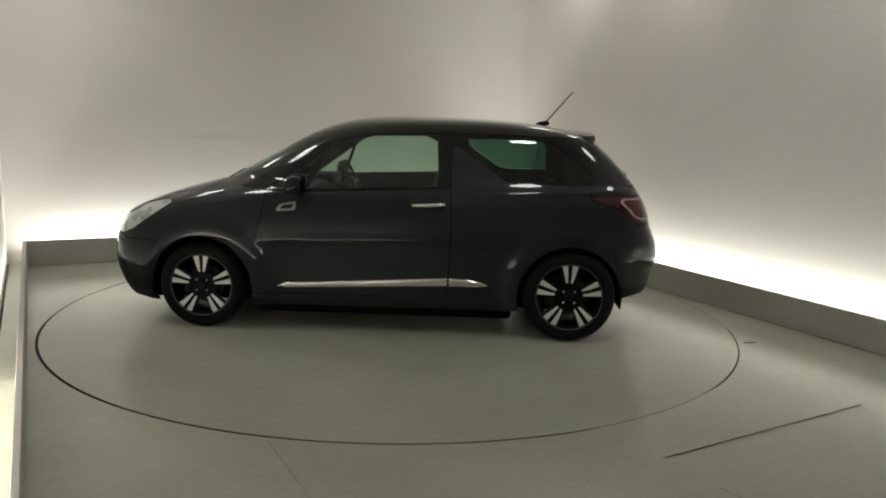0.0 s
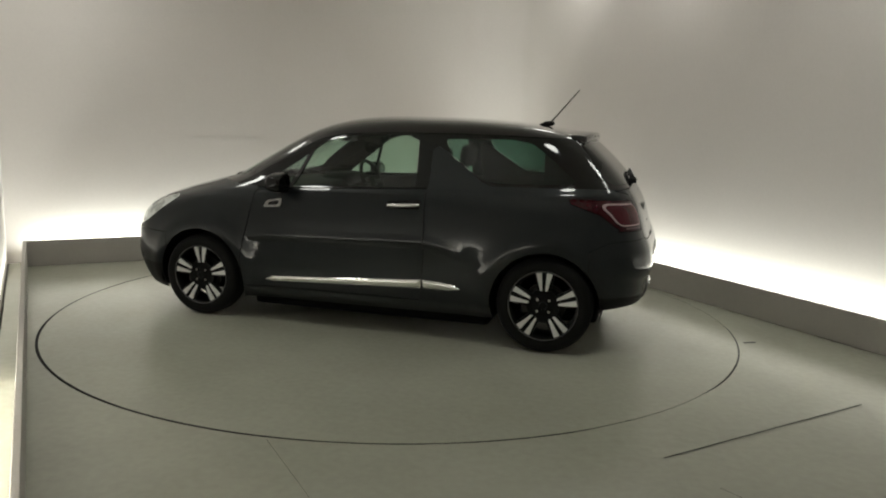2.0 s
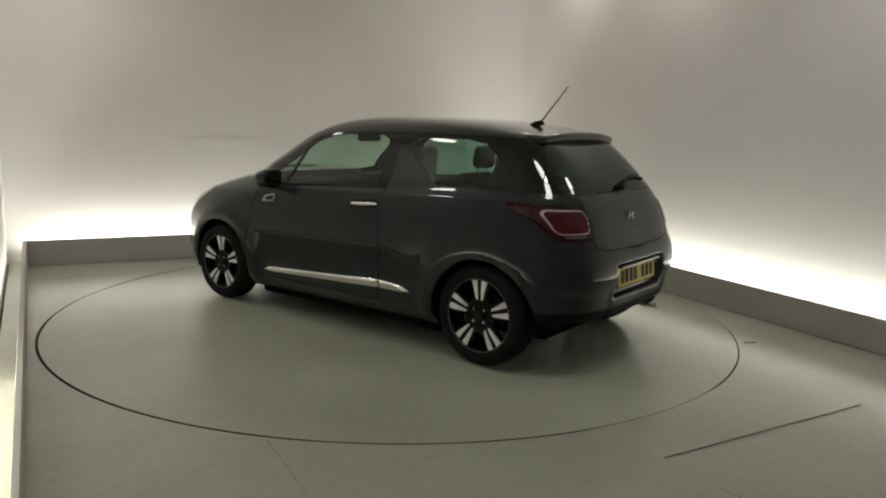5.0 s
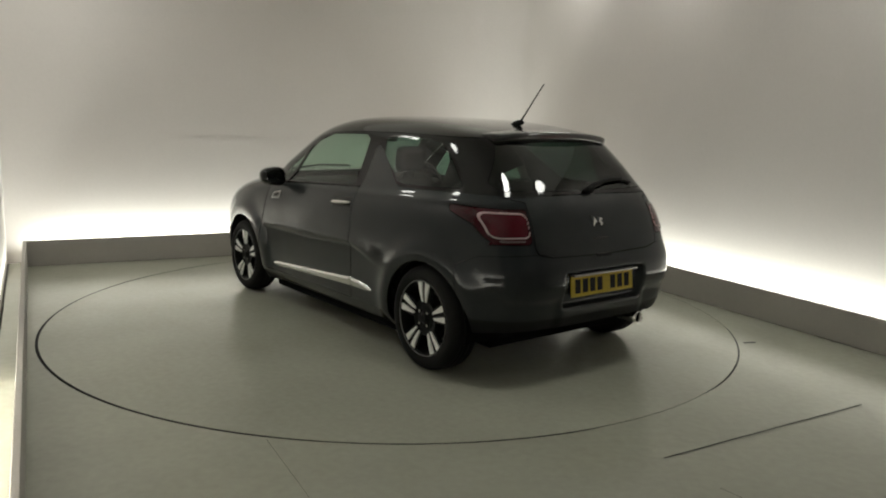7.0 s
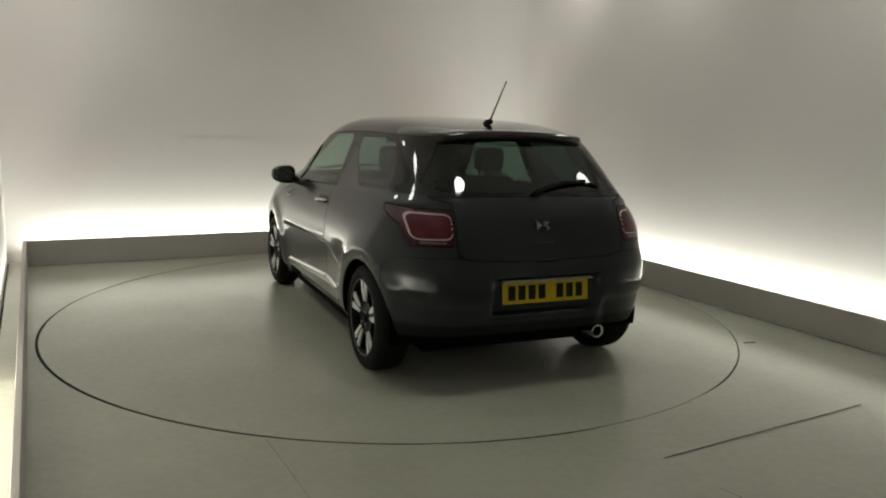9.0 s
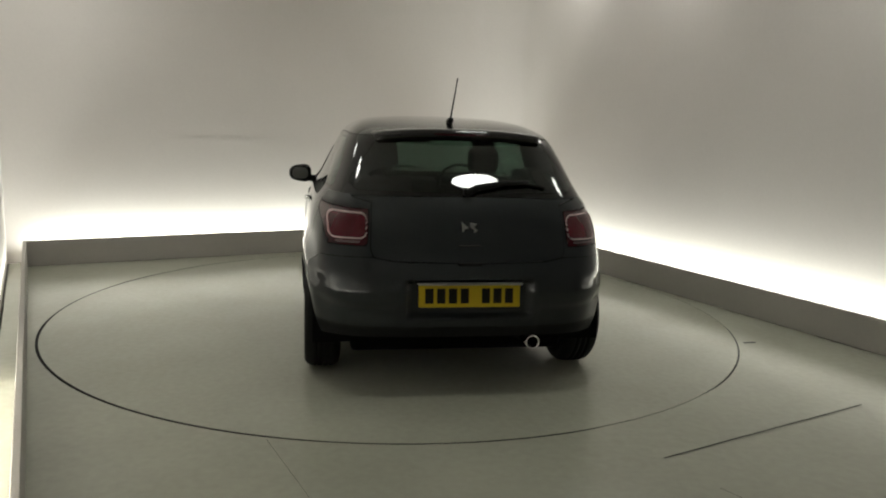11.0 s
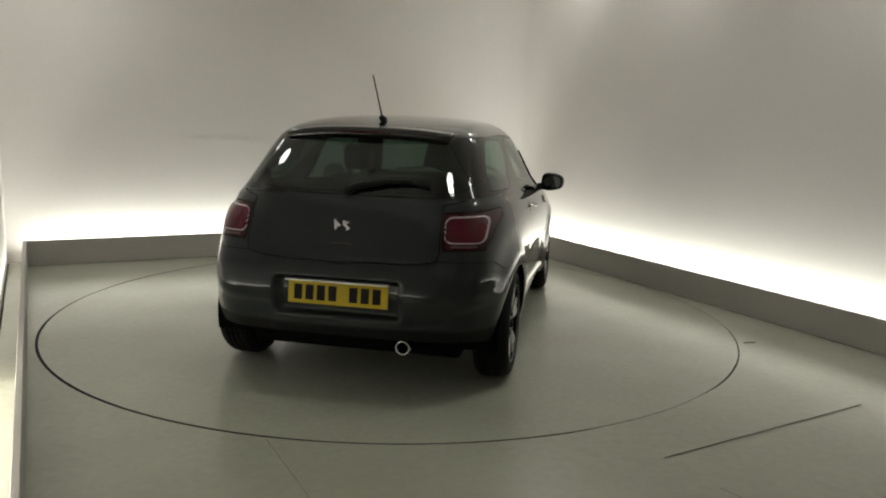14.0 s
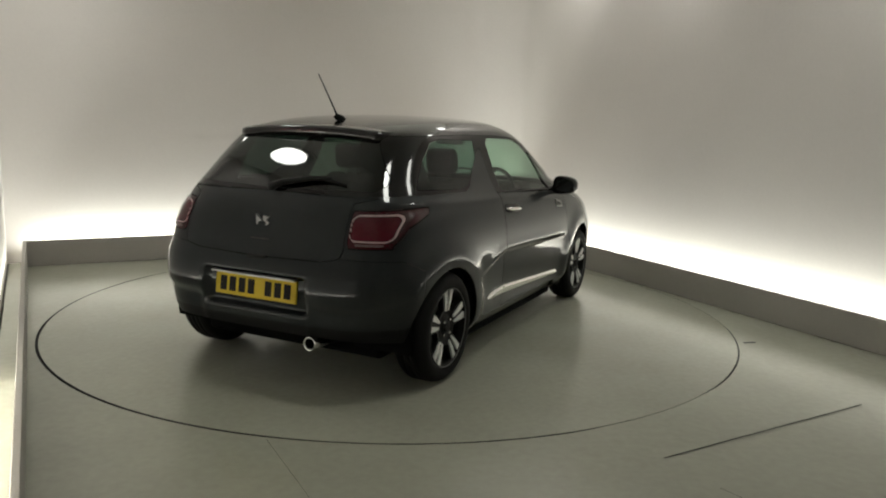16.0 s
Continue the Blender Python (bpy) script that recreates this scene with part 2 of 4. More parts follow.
    booth_box("wall_panel", (-1.21, V1 - 0.0016, 0.0), (0.55, V1 - 0.0006, 1.19), M_WALL, "shallow painted panel on the back wall")
    # rounded corner between the back wall and the side wall
    bm = bmesh.new()
    r, n2 = 0.5, 24
    prev = None
    for k in range(n2 + 1):
        a = math.pi / 2 * k / n2
        u, v = U1 - r + (r - 0.002) * math.cos(a), V1 - r + (r - 0.002) * math.sin(a)
        row = [bm.verts.new(uv(u, v, z)) for z in (0.0, CEIL)]
        if prev:
            bm.faces.new((prev[0], row[0], row[1], prev[1]))
        prev = row
    tagged(part("wall_cove", bm, M_WALL, None, "", True), "rounded off-white corner of the booth", kind="structure")
    booth_box("wall_foot_joint", (U0 + 0.001, 0.0, 0.0), (U0 + 0.012, 2.75, 0.012), M_GAP, "dark joint at the foot of the wall")
    k = 0.03
    booth_box("kerb_back", (KU0 - k, KV1, 0), (KU1 + k, KV1 + k, KH), M_KERB, "low grey kerb hiding a strip of light", 0.004)
    booth_box("kerb_right", (KU1, V0 + 0.3, 0), (KU1 + k, KV1 - 0.001, KH), M_KERB, "low grey kerb hiding a strip of light", 0.004)
    booth_box("kerb_left", (KU0 - k, V0 + 0.3, 0), (KU0, KV1 - 0.001, KH), M_KERB, "low grey kerb hiding a strip of light", 0.004)


def build_turntable():
    bm = bmesh.new()
    n = 160
    R = RADIUS - 0.012
    top = [bm.verts.new((R * math.cos(2 * math.pi * k / n), R * math.sin(2 * math.pi * k / n), 0.0)) for k in range(n)]
    bot = [bm.verts.new((v.co.x, v.co.y, -0.018)) for v in top]
    bm.faces.new(top)
    for k in range(n):
        bm.faces.new((top[k], bot[k], bot[(k + 1) % n], top[(k + 1) % n]))
    bmesh.ops.recalc_face_normals(bm, faces=bm.faces[:])
    disc = tagged(part("turntable", bm, M_DISC), "round grey turntable flush with the floor", "turntable")
    bm = bmesh.new()
    rim = [[bm.verts.new((r * math.cos(2 * math.pi * k / n), r * math.sin(2 * math.pi * k / n), z)) for k in range(n)] for r, z in ((R + 0.0005, -0.016), (R + 0.0015, -0.001), (R - 0.0012, 0.0005))]
    for a, b in zip(rim, rim[1:]):
        for k in range(n):
            bm.faces.new((a[k], a[(k + 1) % n], b[(k + 1) % n], b[k]))
    part("edge_strip", bm, M_GAP, disc, "worn dark edge strip")
    return disc


def build_ceiling_lamps():
    for lx, ly in LAMPS:
        bm = bmesh.new()
        lathe(bm, [(0.198, 0.0), (0.225, 0.0), (0.235, 0.015), (0.235, 0.055), (0.198, 0.055)], 40)
        bmesh.ops.transform(bm, matrix=Matrix.Rotation(radians(90), 4, "X"), verts=bm.verts[:])
        base = new("ceiling_light")
        base.location = (lx, ly, CEIL - 0.06)
        tagged(base, "round ceiling light with a pale diffuser", "ceiling light", "ceiling lights")
        part("housing", bm, M_CEIL, base)
        bm = bmesh.new()
        bmesh.ops.create_circle(bm, cap_ends=True, radius=0.201, segments=40, matrix=Matrix.Translation((0, 0, 0.02)))
        part("diffuser", bm, M_LAMPGLOW, base)


# ---- the car: x forward, y to its left, origin on the ground midway between the axles ----


def monotone(xs, ys, q):
    """Smooth curve through points that does not overshoot."""
    xs, ys, q = np.array(xs, float), np.array(ys, float), np.asarray(q, float)
    h, d = np.diff(xs), np.diff(ys) / np.diff(xs)
    m = np.zeros(len(xs))
    m[0], m[-1] = d[0], d[-1]
    for i in range(1, len(xs) - 1):
        if d[i - 1] * d[i] > 0:
            w1, w2 = 2 * h[i] + h[i - 1], h[i] + 2 * h[i - 1]
            m[i] = (w1 + w2) / (w1 / d[i - 1] + w2 / d[i])
    i = np.clip(np.searchsorted(xs, q) - 1, 0, len(xs) - 2)
    t = np.clip((q - xs[i]) / h[i], 0, 1)
    return ((1 + 2 * t) * (1 - t) ** 2 * ys[i] + t * (1 - t) ** 2 * h[i] * m[i] + t * t * (3 - 2 * t) * ys[i + 1] + t * t * (t - 1) * h[i] * m[i + 1])


# height, nose, tail, half width, roundness of nose and tail in plan
SLICES = [
    (0.132, 1.830, -1.70, 0.775, 5.6, 5.0),
    (0.190, 1.880, -1.785, 0.802, 5.6, 5.2),
    (0.300, 1.935, -1.815, 0.835, 5.6, 5.6),
    (0.370, 1.955, -1.850, 0.846, 5.6, 5.8),
    (0.450, 1.965, -1.848, 0.851, 5.6, 6.0),
    (0.525, 1.965, -1.874, 0.854, 5.6, 6.0),
    (0.580, 1.960, -1.876, 0.856, 5.6, 6.0),
    (0.660, 1.930, -1.845, 0.857, 5.6, 6.2),
    (0.740, 1.880, -1.816, 0.853, 5.6, 6.2),
    (0.800, 1.810, -1.800, 0.846, 5.6, 6.2),
    (0.860, 1.660, -1.782, 0.834, 5.6, 6.1),
    (0.920, 1.51, -1.760, 0.816, 4.8, 5.9),
    (0.970, 1.335, -1.736, 0.792, 4.4, 5.6),
    (1.020, 1.155, -1.703, 0.757, 4.4, 5.8),
    (1.100, 1.00, -1.640, 0.714, 5.2, 5.7),
    (1.200, 0.82, -1.547, 0.670, 5.4, 5.7),
    (1.290, 0.665, -1.450, 0.632, 5.4, 5.7),
    (1.350, 0.54, -1.375, 0.600, 5.2, 5.7),
    (1.385, 0.455, -1.28, 0.568, 4.8, 5.2),
    (1.414, 0.365, -1.12, 0.528, 4.2, 4.8),
    (1.438, 0.275, -0.93, 0.470, 3.4, 4.0),
    (1.455, 0.15, -0.72, 0.350, 2.7, 3.0),
    (1.464, 0.00, -0.52, 0.170, 2.4, 2.5),
    (1.466, -0.10, -0.42, 0.010, 2.0, 2.0)]
WB, WR = 1.232, 0.308


def shell(rings=210, around=620):
    k = np.array(SLICES)
    step = np.sqrt(np.diff(k[:, 0]) ** 2 + np.diff(k[:, 3]) ** 2 + (0.25 * np.diff(k[:, 1])) ** 2)
    s = np.r_[0, np.cumsum(step)]
    q = np.linspace(0, s[-1], rings)
    z, xf, xr, w, nf, nr = (monotone(s, k[:, c], q) for c in range(6))
    w_ = max(1, rings // 40)
    soft = np.ones(2 * w_ + 1) / (2 * w_ + 1)
    z, xf, xr, w = (np.convolve(np.r_[2 * a[0] - a[w_:0:-1], a, 2 * a[-1] - a[-2:-w_ - 2:-1]], soft, "valid") for a in (z, xf, xr, w))
    w = np.maximum(w, 0.004)
    V = np.zeros((rings, around, 3))
    th = np.linspace(0, 2 * np.pi, 2400, endpoint=False)
    c, sn = np.cos(th), np.sin(th)
    for i in range(rings):
        n = np.where(c >= 0, nf[i], nr[i])
        mid, half = (xf[i] + xr[i]) / 2, (xf[i] - xr[i]) / 2
        x = mid + half * np.sign(c) * np.abs(c) ** (2 / n)
        y = w[i] * np.sign(sn) * np.abs(sn) ** (2 / n)
        px, py = np.r_[x, x[0]], np.r_[y, y[0]]
        L = np.r_[0, np.cumsum(np.hypot(np.diff(px), np.diff(py)))]
        a = np.linspace(0, L[-1], around, endpoint=False)
        V[i, :, 0], V[i, :, 1], V[i, :, 2] = np.interp(a, L, px), np.interp(a, L, py), z[i]
    X, Y, Z = V[..., 0], V[..., 1], V[..., 2]
    side = np.clip((np.abs(Y) - 0.55) / 0.2, 0, 1)
    # hollow lower doors between the wheels, below a sharp crease that steps down to the rear arch
    along = np.clip((X + 0.92) / 0.55, 0, 1) * np.clip((0.94 - X) / 0.40, 0, 1)
    along = along * along * (3 - 2 * along)
    step = np.clip((-0.40 - X) / 0.45, 0, 1)
    crease = 0.640 - 0.022 * X - 0.10 * step * step * (3 - 2 * step)
    dip = np.clip((crease - Z) / 0.034, 0, 1) * np.clip((Z - 0.15) / 0.22, 0, 1)
    # swelling round the wheels
    for cx in (WB, -WB):
        d = np.hypot(X - cx, Z - 0.31)
        Y += np.sign(Y) * side * 0.022 * np.exp(-(np.where(d > 0.39, (d - 0.39) / 0.075, (d - 0.39) / 0.12)) ** 2)
    Y -= np.sign(Y) * side * 0.017 * along * dip * dip * (3 - 2 * dip)
    Y += np.sign(Y) * side * 0.004 * along * np.exp(-((Z - crease - 0.012) / 0.030) ** 2)
    # sills tuck in below the doors
    tuck = np.clip((0.275 - Z) / 0.11, 0, 1) * np.clip((X + 0.98) / 0.1, 0, 1) * np.clip((0.98 - X) / 0.1, 0, 1)
    Y -= np.sign(Y) * side * 0.055 * tuck ** 1.4
    # shoulder line under the windows
    Y += np.sign(Y) * side * 0.006 * np.exp(-((Z - (0.955 - 0.03 * X)) / 0.022) ** 2) * np.clip((0.9 - X) / 0.2, 0, 1)
    # rear: bumper proud of the tailgate, hollow for the plate
    rear = np.clip((-X - 1.45) / 0.2, 0, 1)
    X -= rear * 0.007 * np.exp(-((Z - 0.670) / 0.05) ** 2) * np.clip((0.80 - np.abs(Y)) / 0.1, 0, 1)
    # lower corners of the bumper step in below a curved crease
    under = np.clip((0.505 + 0.06 * np.clip((np.abs(Y) - 0.55) / 0.3, 0, 1) ** 2 - Z) / 0.05, 0, 1) * np.clip((np.abs(Y) - 0.33) / 0.06, 0, 1)
    X += rear * 0.013 * under * under * (3 - 2 * under)
    hollow = np.clip((0.335 - np.abs(Y)) / 0.02, 0, 1) * np.clip((Z - 0.420) / 0.02, 0, 1) * np.clip((0.625 - Z) / 0.02, 0, 1)
    X += rear * 0.045 * hollow
    i, j = np.meshgrid(np.arange(rings - 1), np.arange(around), indexing="ij")
    a, b = i * around + j, i * around + (j + 1) % around
    T = np.concatenate([np.stack([a, b, b + around], -1).reshape(-1, 3), np.stack([a, b + around, a + around], -1).reshape(-1, 3)])
    return V.reshape(-1, 3), T


def cut(mesh, field, inside=True):
    """The part of a triangle mesh where field(points) is below zero (or above)."""
    V, T = mesh
    if not len(T):
        return mesh
    f = field(V)
    f = np.where(np.abs(f) < 1e-7, 1e-7, f)
    if not inside:
        f = -f
    neg = f[T] < 0
    cnt = neg.sum(1)
    keep = [T[cnt == 3]]
    pts, made, extra = list(V), {}, []

    def mid(p, q):
        key = (p, q) if p < q else (q, p)
        if key not in made:
            t = f[p] / (f[p] - f[q])
            made[key] = len(pts)
            pts.append(V[p] + (V[q] - V[p]) * t)
        return made[key]

    for tri, ng in zip(T[(cnt == 1) | (cnt == 2)], neg[(cnt == 1) | (cnt == 2)]):
        if ng.sum() == 1:
            r = int(np.argmax(ng))
            a, b, c = tri[r], tri[(r + 1) % 3], tri[(r + 2) % 3]
            extra.append((a, mid(a, b), mid(a, c)))
        else:
            r = int(np.argmin(ng))
            a, b, c = tri[r], tri[(r + 1) % 3], tri[(r + 2) % 3]
            ab, ac = mid(a, b), mid(a, c)
            extra += [(ab, b, c), (ab, c, ac)]
    if extra:
        keep.append(np.array(extra))
    T2 = np.concatenate(keep)
    used, inv = np.unique(T2, return_inverse=True)
    return np.array(pts)[used], inv.reshape(-1, 3)


def inside_polygon(p, q, poly, rad=0.0):
    """Signed distance in a plane to a polygon, below zero inside, with corners rounded by rad."""
    d = np.full(len(p), 1e9)
    sgn = np.ones(len(p))
    n = len(poly)
    for i in range(n):
        (ax, ay), (bx, by) = poly[i], poly[(i + 1) % n]
        ex, ey = bx - ax, by - ay
        wx, wy = p - ax, q - ay
        t = np.clip((wx * ex + wy * ey) / (ex * ex + ey * ey + 1e-12), 0, 1)
        d = np.minimum(d, (wx - ex * t) ** 2 + (wy - ey * t) ** 2)
        c1, c2, c3 = q >= ay, q < by, ex * wy > ey * wx
        flip = (c1 & c2 & c3) | (~c1 & ~c2 & ~c3)
        sgn = np.where(flip, -sgn, sgn)
    return sgn * np.sqrt(d) - rad


def on_side(poly, side, rad=0.0):
    return lambda V: np.maximum(inside_polygon(V[:, 0], V[:, 2], poly, rad), 0.35 - side * V[:, 1])


def on_rear(poly, rad=0.0):
    return lambda V: np.maximum(inside_polygon(V[:, 1], V[:, 2], poly, rad), V[:, 0] + 1.0)


def on_front(poly, rad=0.0):
    return lambda V: np.maximum(inside_polygon(V[:, 1], V[:, 2], poly, rad), 0.1 - V[:, 0])


def mirrored(half):
    return half + [(-a, b) for a, b in reversed(half)]


WINDOW = [(0.74, 0.985), (0.56, 1.11), (0.34, 1.265), (0.17, 1.315), (-0.25, 1.325), (-0.315, 1.295), (-0.335, 1.02), (-0.31, 1.005)]
QUARTER = [(-0.53, 1.31), (-0.57, 1.225), (-0.80, 1.075), (-0.90, 1.062), (-1.36, 1.075), (-1.22, 1.20), (-1.08, 1.295), (-0.95, 1.318)]
FIN = [(-0.435, 0.9), (-0.435, 1.255), (-0.47, 1.275), (-0.54, 1.235), (-0.79, 1.055), (-0.85, 1.035), (-0.85, 0.9)]
DOOR = [(0.885, 0.268), (0.90, 0.45), (0.87, 0.60), (0.82, 0.80), (0.80, 0.94), (-0.43, 1.005), (-0.44, 0.75), (-0.43, 0.42), (-0.415, 0.268)]
LAMP_SIDE = [(-1.36, 0.974), (-1.90, 0.958), (-1.90, 0.796), (-1.70, 0.798), (-1.64, 0.826), (-1.55, 0.895), (-1.43, 0.935), (-1.37, 0.955)]
LAMP_REAR = [(0.530, 0.962), (0.538, 0.808), (0.90, 0.790), (0.90, 0.968)]
REAR_GLASS = mirrored([(0.0, 1.066), (0.575, 1.076), (0.605, 1.105), (0.435, 1.335), (0.0, 1.345)])
TAILGATE = mirrored([(0.0, 0.705), (0.40, 0.715), (0.50, 0.735), (0.515, 0.775), (0.508, 1.005), (0.62, 1.032), (0.0, 1.040)])
SCREEN = mirrored([(0.0, 1.005), (0.57, 1.005), (0.605, 1.03), (0.45, 1.345), (0.0, 1.38)])
BONNET = mirrored([(0.0, 0.76), (0.40, 0.76), (0.50, 0.86), (0.665, 0.94), (0.60, 0.99), (0.0, 0.995)])
HEAD = [(2.15, 0.60), (2.15, 0.735), (1.84, 0.735), (1.68, 0.825), (1.50, 0.868), (1.47, 0.855), (1.56, 0.795), (1.72, 0.685), (1.83, 0.635)]
RING = [(0.570, 0.860), (0.566, 0.915), (0.694, 0.917), (0.690, 0.858)]
SILL = [(0.72, 0.322), (0.66, 0.346), (0.20, 0.372), (-0.42, 0.410), (-0.55, 0.405), (-0.63, 0.393), (-0.70, 0.366), (-0.62, 0.352), (-0.42, 0.350), (0.2, 0.326), (0.66, 0.308)]
GAP = 0.0027


def belt(V):
    """Below zero under the line at the foot of the windows."""
    return V[:, 2] - np.interp(V[:, 0], [-1.9, -1.43, -0.85, -0.44, 0.55, 0.9, 1.2], [1.038, 1.040, 1.032, 1.0, 0.955, 0.965, 0.99])


def roofline(V):
    """Below zero above the gutter."""
    side = np.interp(V[:, 0], [-1.5, -1.14, -0.6, -0.1, 0.2, 0.4, 0.7, 1.1], [1.34, 1.345, 1.355, 1.35, 1.335, 1.295, 1.13, 0.9])
    return side - V[:, 2]


def arches(V, r=0.345):
    f = np.minimum(np.hypot(V[:, 0] - WB, V[:, 2] - 0.30), np.hypot(V[:, 0] + WB, V[:, 2] - 0.30)) - r
    return np.maximum(f, 0.45 - np.abs(V[:, 1]))


def skin(name, mesh, material, parent, label="", thick=0.006):
    """A panel of the shell, given thickness inwards and crisp edges."""
    V, T = mesh
    me = bpy.data.meshes.new(name)
    me.from_pydata(V.tolist(), [], T.tolist())
    me.materials.append(material)
    me.shade_smooth()
    ob = new(name, me)
    ob.parent = parent
    if thick:
        m = ob.modifiers.new("thickness", "SOLIDIFY")
        m.thickness, m.offset = thick, -1
        e = ob.modifiers.new("edges", "EDGE_SPLIT")
        e.split_angle = radians(38)
    return tagged(ob, label)


def largest(mesh):
    """The largest connected piece of a mesh."""
    V, T = mesh
    tag = np.arange(len(V))
    while True:
        low = tag[T].min(1)
        old = tag.copy()
        for c in range(3):
            np.minimum.at(tag, T[:, c], low)
        if (tag == old).all():
            break
    ids, counts = np.unique(tag[T[:, 0]], return_counts=True)
    return V, T[tag[T[:, 0]] == ids[np.argmax(counts)]]


def raised(mesh, field):
    """A patch of the shell lifted by a hair, to be thickened outwards."""
    return cut(mesh, field)


def crowned(mesh, field, height, reach, s):
    """A patch of the shell swollen outwards, rounded towards its edges."""
    V, T = cut(mesh, field)
    d = np.clip(-field(V) / reach, 0, 1)
    V = V.copy()
    V[:, 1] += s * (height * np.sqrt(d * (2 - d)) + 0.001)
    return V, T


def take(rest, field, gap=GAP):
    """Splits a panel out of the rest, leaving a shut line between them."""
    return cut(rest, lambda V: field(V) + gap), cut(rest, lambda V: field(V) - gap, inside=False)


class Surface:
    """Finds the outer skin beside a point."""

    def __init__(self, mesh):
        self.V = mesh[0]

    def y(self, x, z, s=1):
        W = self.V[self.V[:, 1] * s > 0.3]
        d = (W[:, 0] - x) ** 2 + (W[:, 2] - z) ** 2
        i = np.argsort(d)[:4]
        w = 1 / (d[i] + 1e-6)
        return float((W[i, 1] * w).sum() / w.sum())

    def x(self, y, z):
        W = self.V[self.V[:, 0] < -1.0]
        d = (W[:, 1] - y) ** 2 + (W[:, 2] - z) ** 2
        i = np.argsort(d)[:4]
        w = 1 / (d[i] + 1e-6)
        return float((W[i, 0] * w).sum() / w.sum())


def door_details(car, skin_at, s):
    # pull handle: a bar bowed away from the skin
    bm = bmesh.new()
    pts, rad = [], []
    for k in range(13):
        t = k / 12
        x, z = -0.172 - 0.235 * t, 0.886 + 0.012 * t
        pts.append((x, skin_at.y(x, z, s) + s * (0.004 + 0.026 * math.sin(math.pi * t) ** 0.5), z))
        rad.append(0.006 + 0.007 * math.sin(math.pi * t) ** 0.4)
    tube(bm, pts, rad, 10)
    part("door_handle", bm, M_CHROME, car, "chrome pull handle", True)
    # mirror: rounded housing on a short arm
    bm = bmesh.new()
    t = bmesh.new()
    bmesh.ops.create_uvsphere(t, u_segments=28, v_segments=16, radius=1)
    for v in t.verts:
        c = v.co
        p = [math.copysign(abs(q) ** 0.72, q) for q in c]
        v.co = (0.066 * p[0] + 0.012 * p[1], 0.088 * p[1], 0.068 * p[2] * (1 - 0.16 * p[1]))
        if v.co.x < -0.045:
            v.co.x = -0.045
    merge(bm, t, Matrix.Translation((0.57, s * 0.905, 1.0)) @ (Matrix.Identity(4) if s > 0 else Matrix.Diagonal((1, -1, 1, 1))))
    bmesh.ops.recalc_face_normals(bm, faces=bm.faces[:])
    mir = part("door_mirror", bm, M_BLACK, car, "gloss black door mirror", True)
    bm = bmesh.new()
    tube(bm, [(0.62, s * 0.79, 0.955), (0.615, s * 0.83, 0.955), (0.60, s * 0.865, 0.965)], [0.03, 0.024, 0.022], 12)
    part("arm", bm, M_PLASTIC, mir, "", True)
    bm = bmesh.new()
    bmesh.ops.create_circle(bm, cap_ends=True, radius=1, segments=28)
    for v in bm.verts:
        v.co = (0.5225, s * 0.905 + 0.062 * math.copysign(abs(v.co.x) ** 0.7, v.co.x), 1.0 + 0.045 * math.copysign(abs(v.co.y) ** 0.7, v.co.y))
    part("mirror_glass", bm, M_MIRROR, mir, "silvered mirror glass")


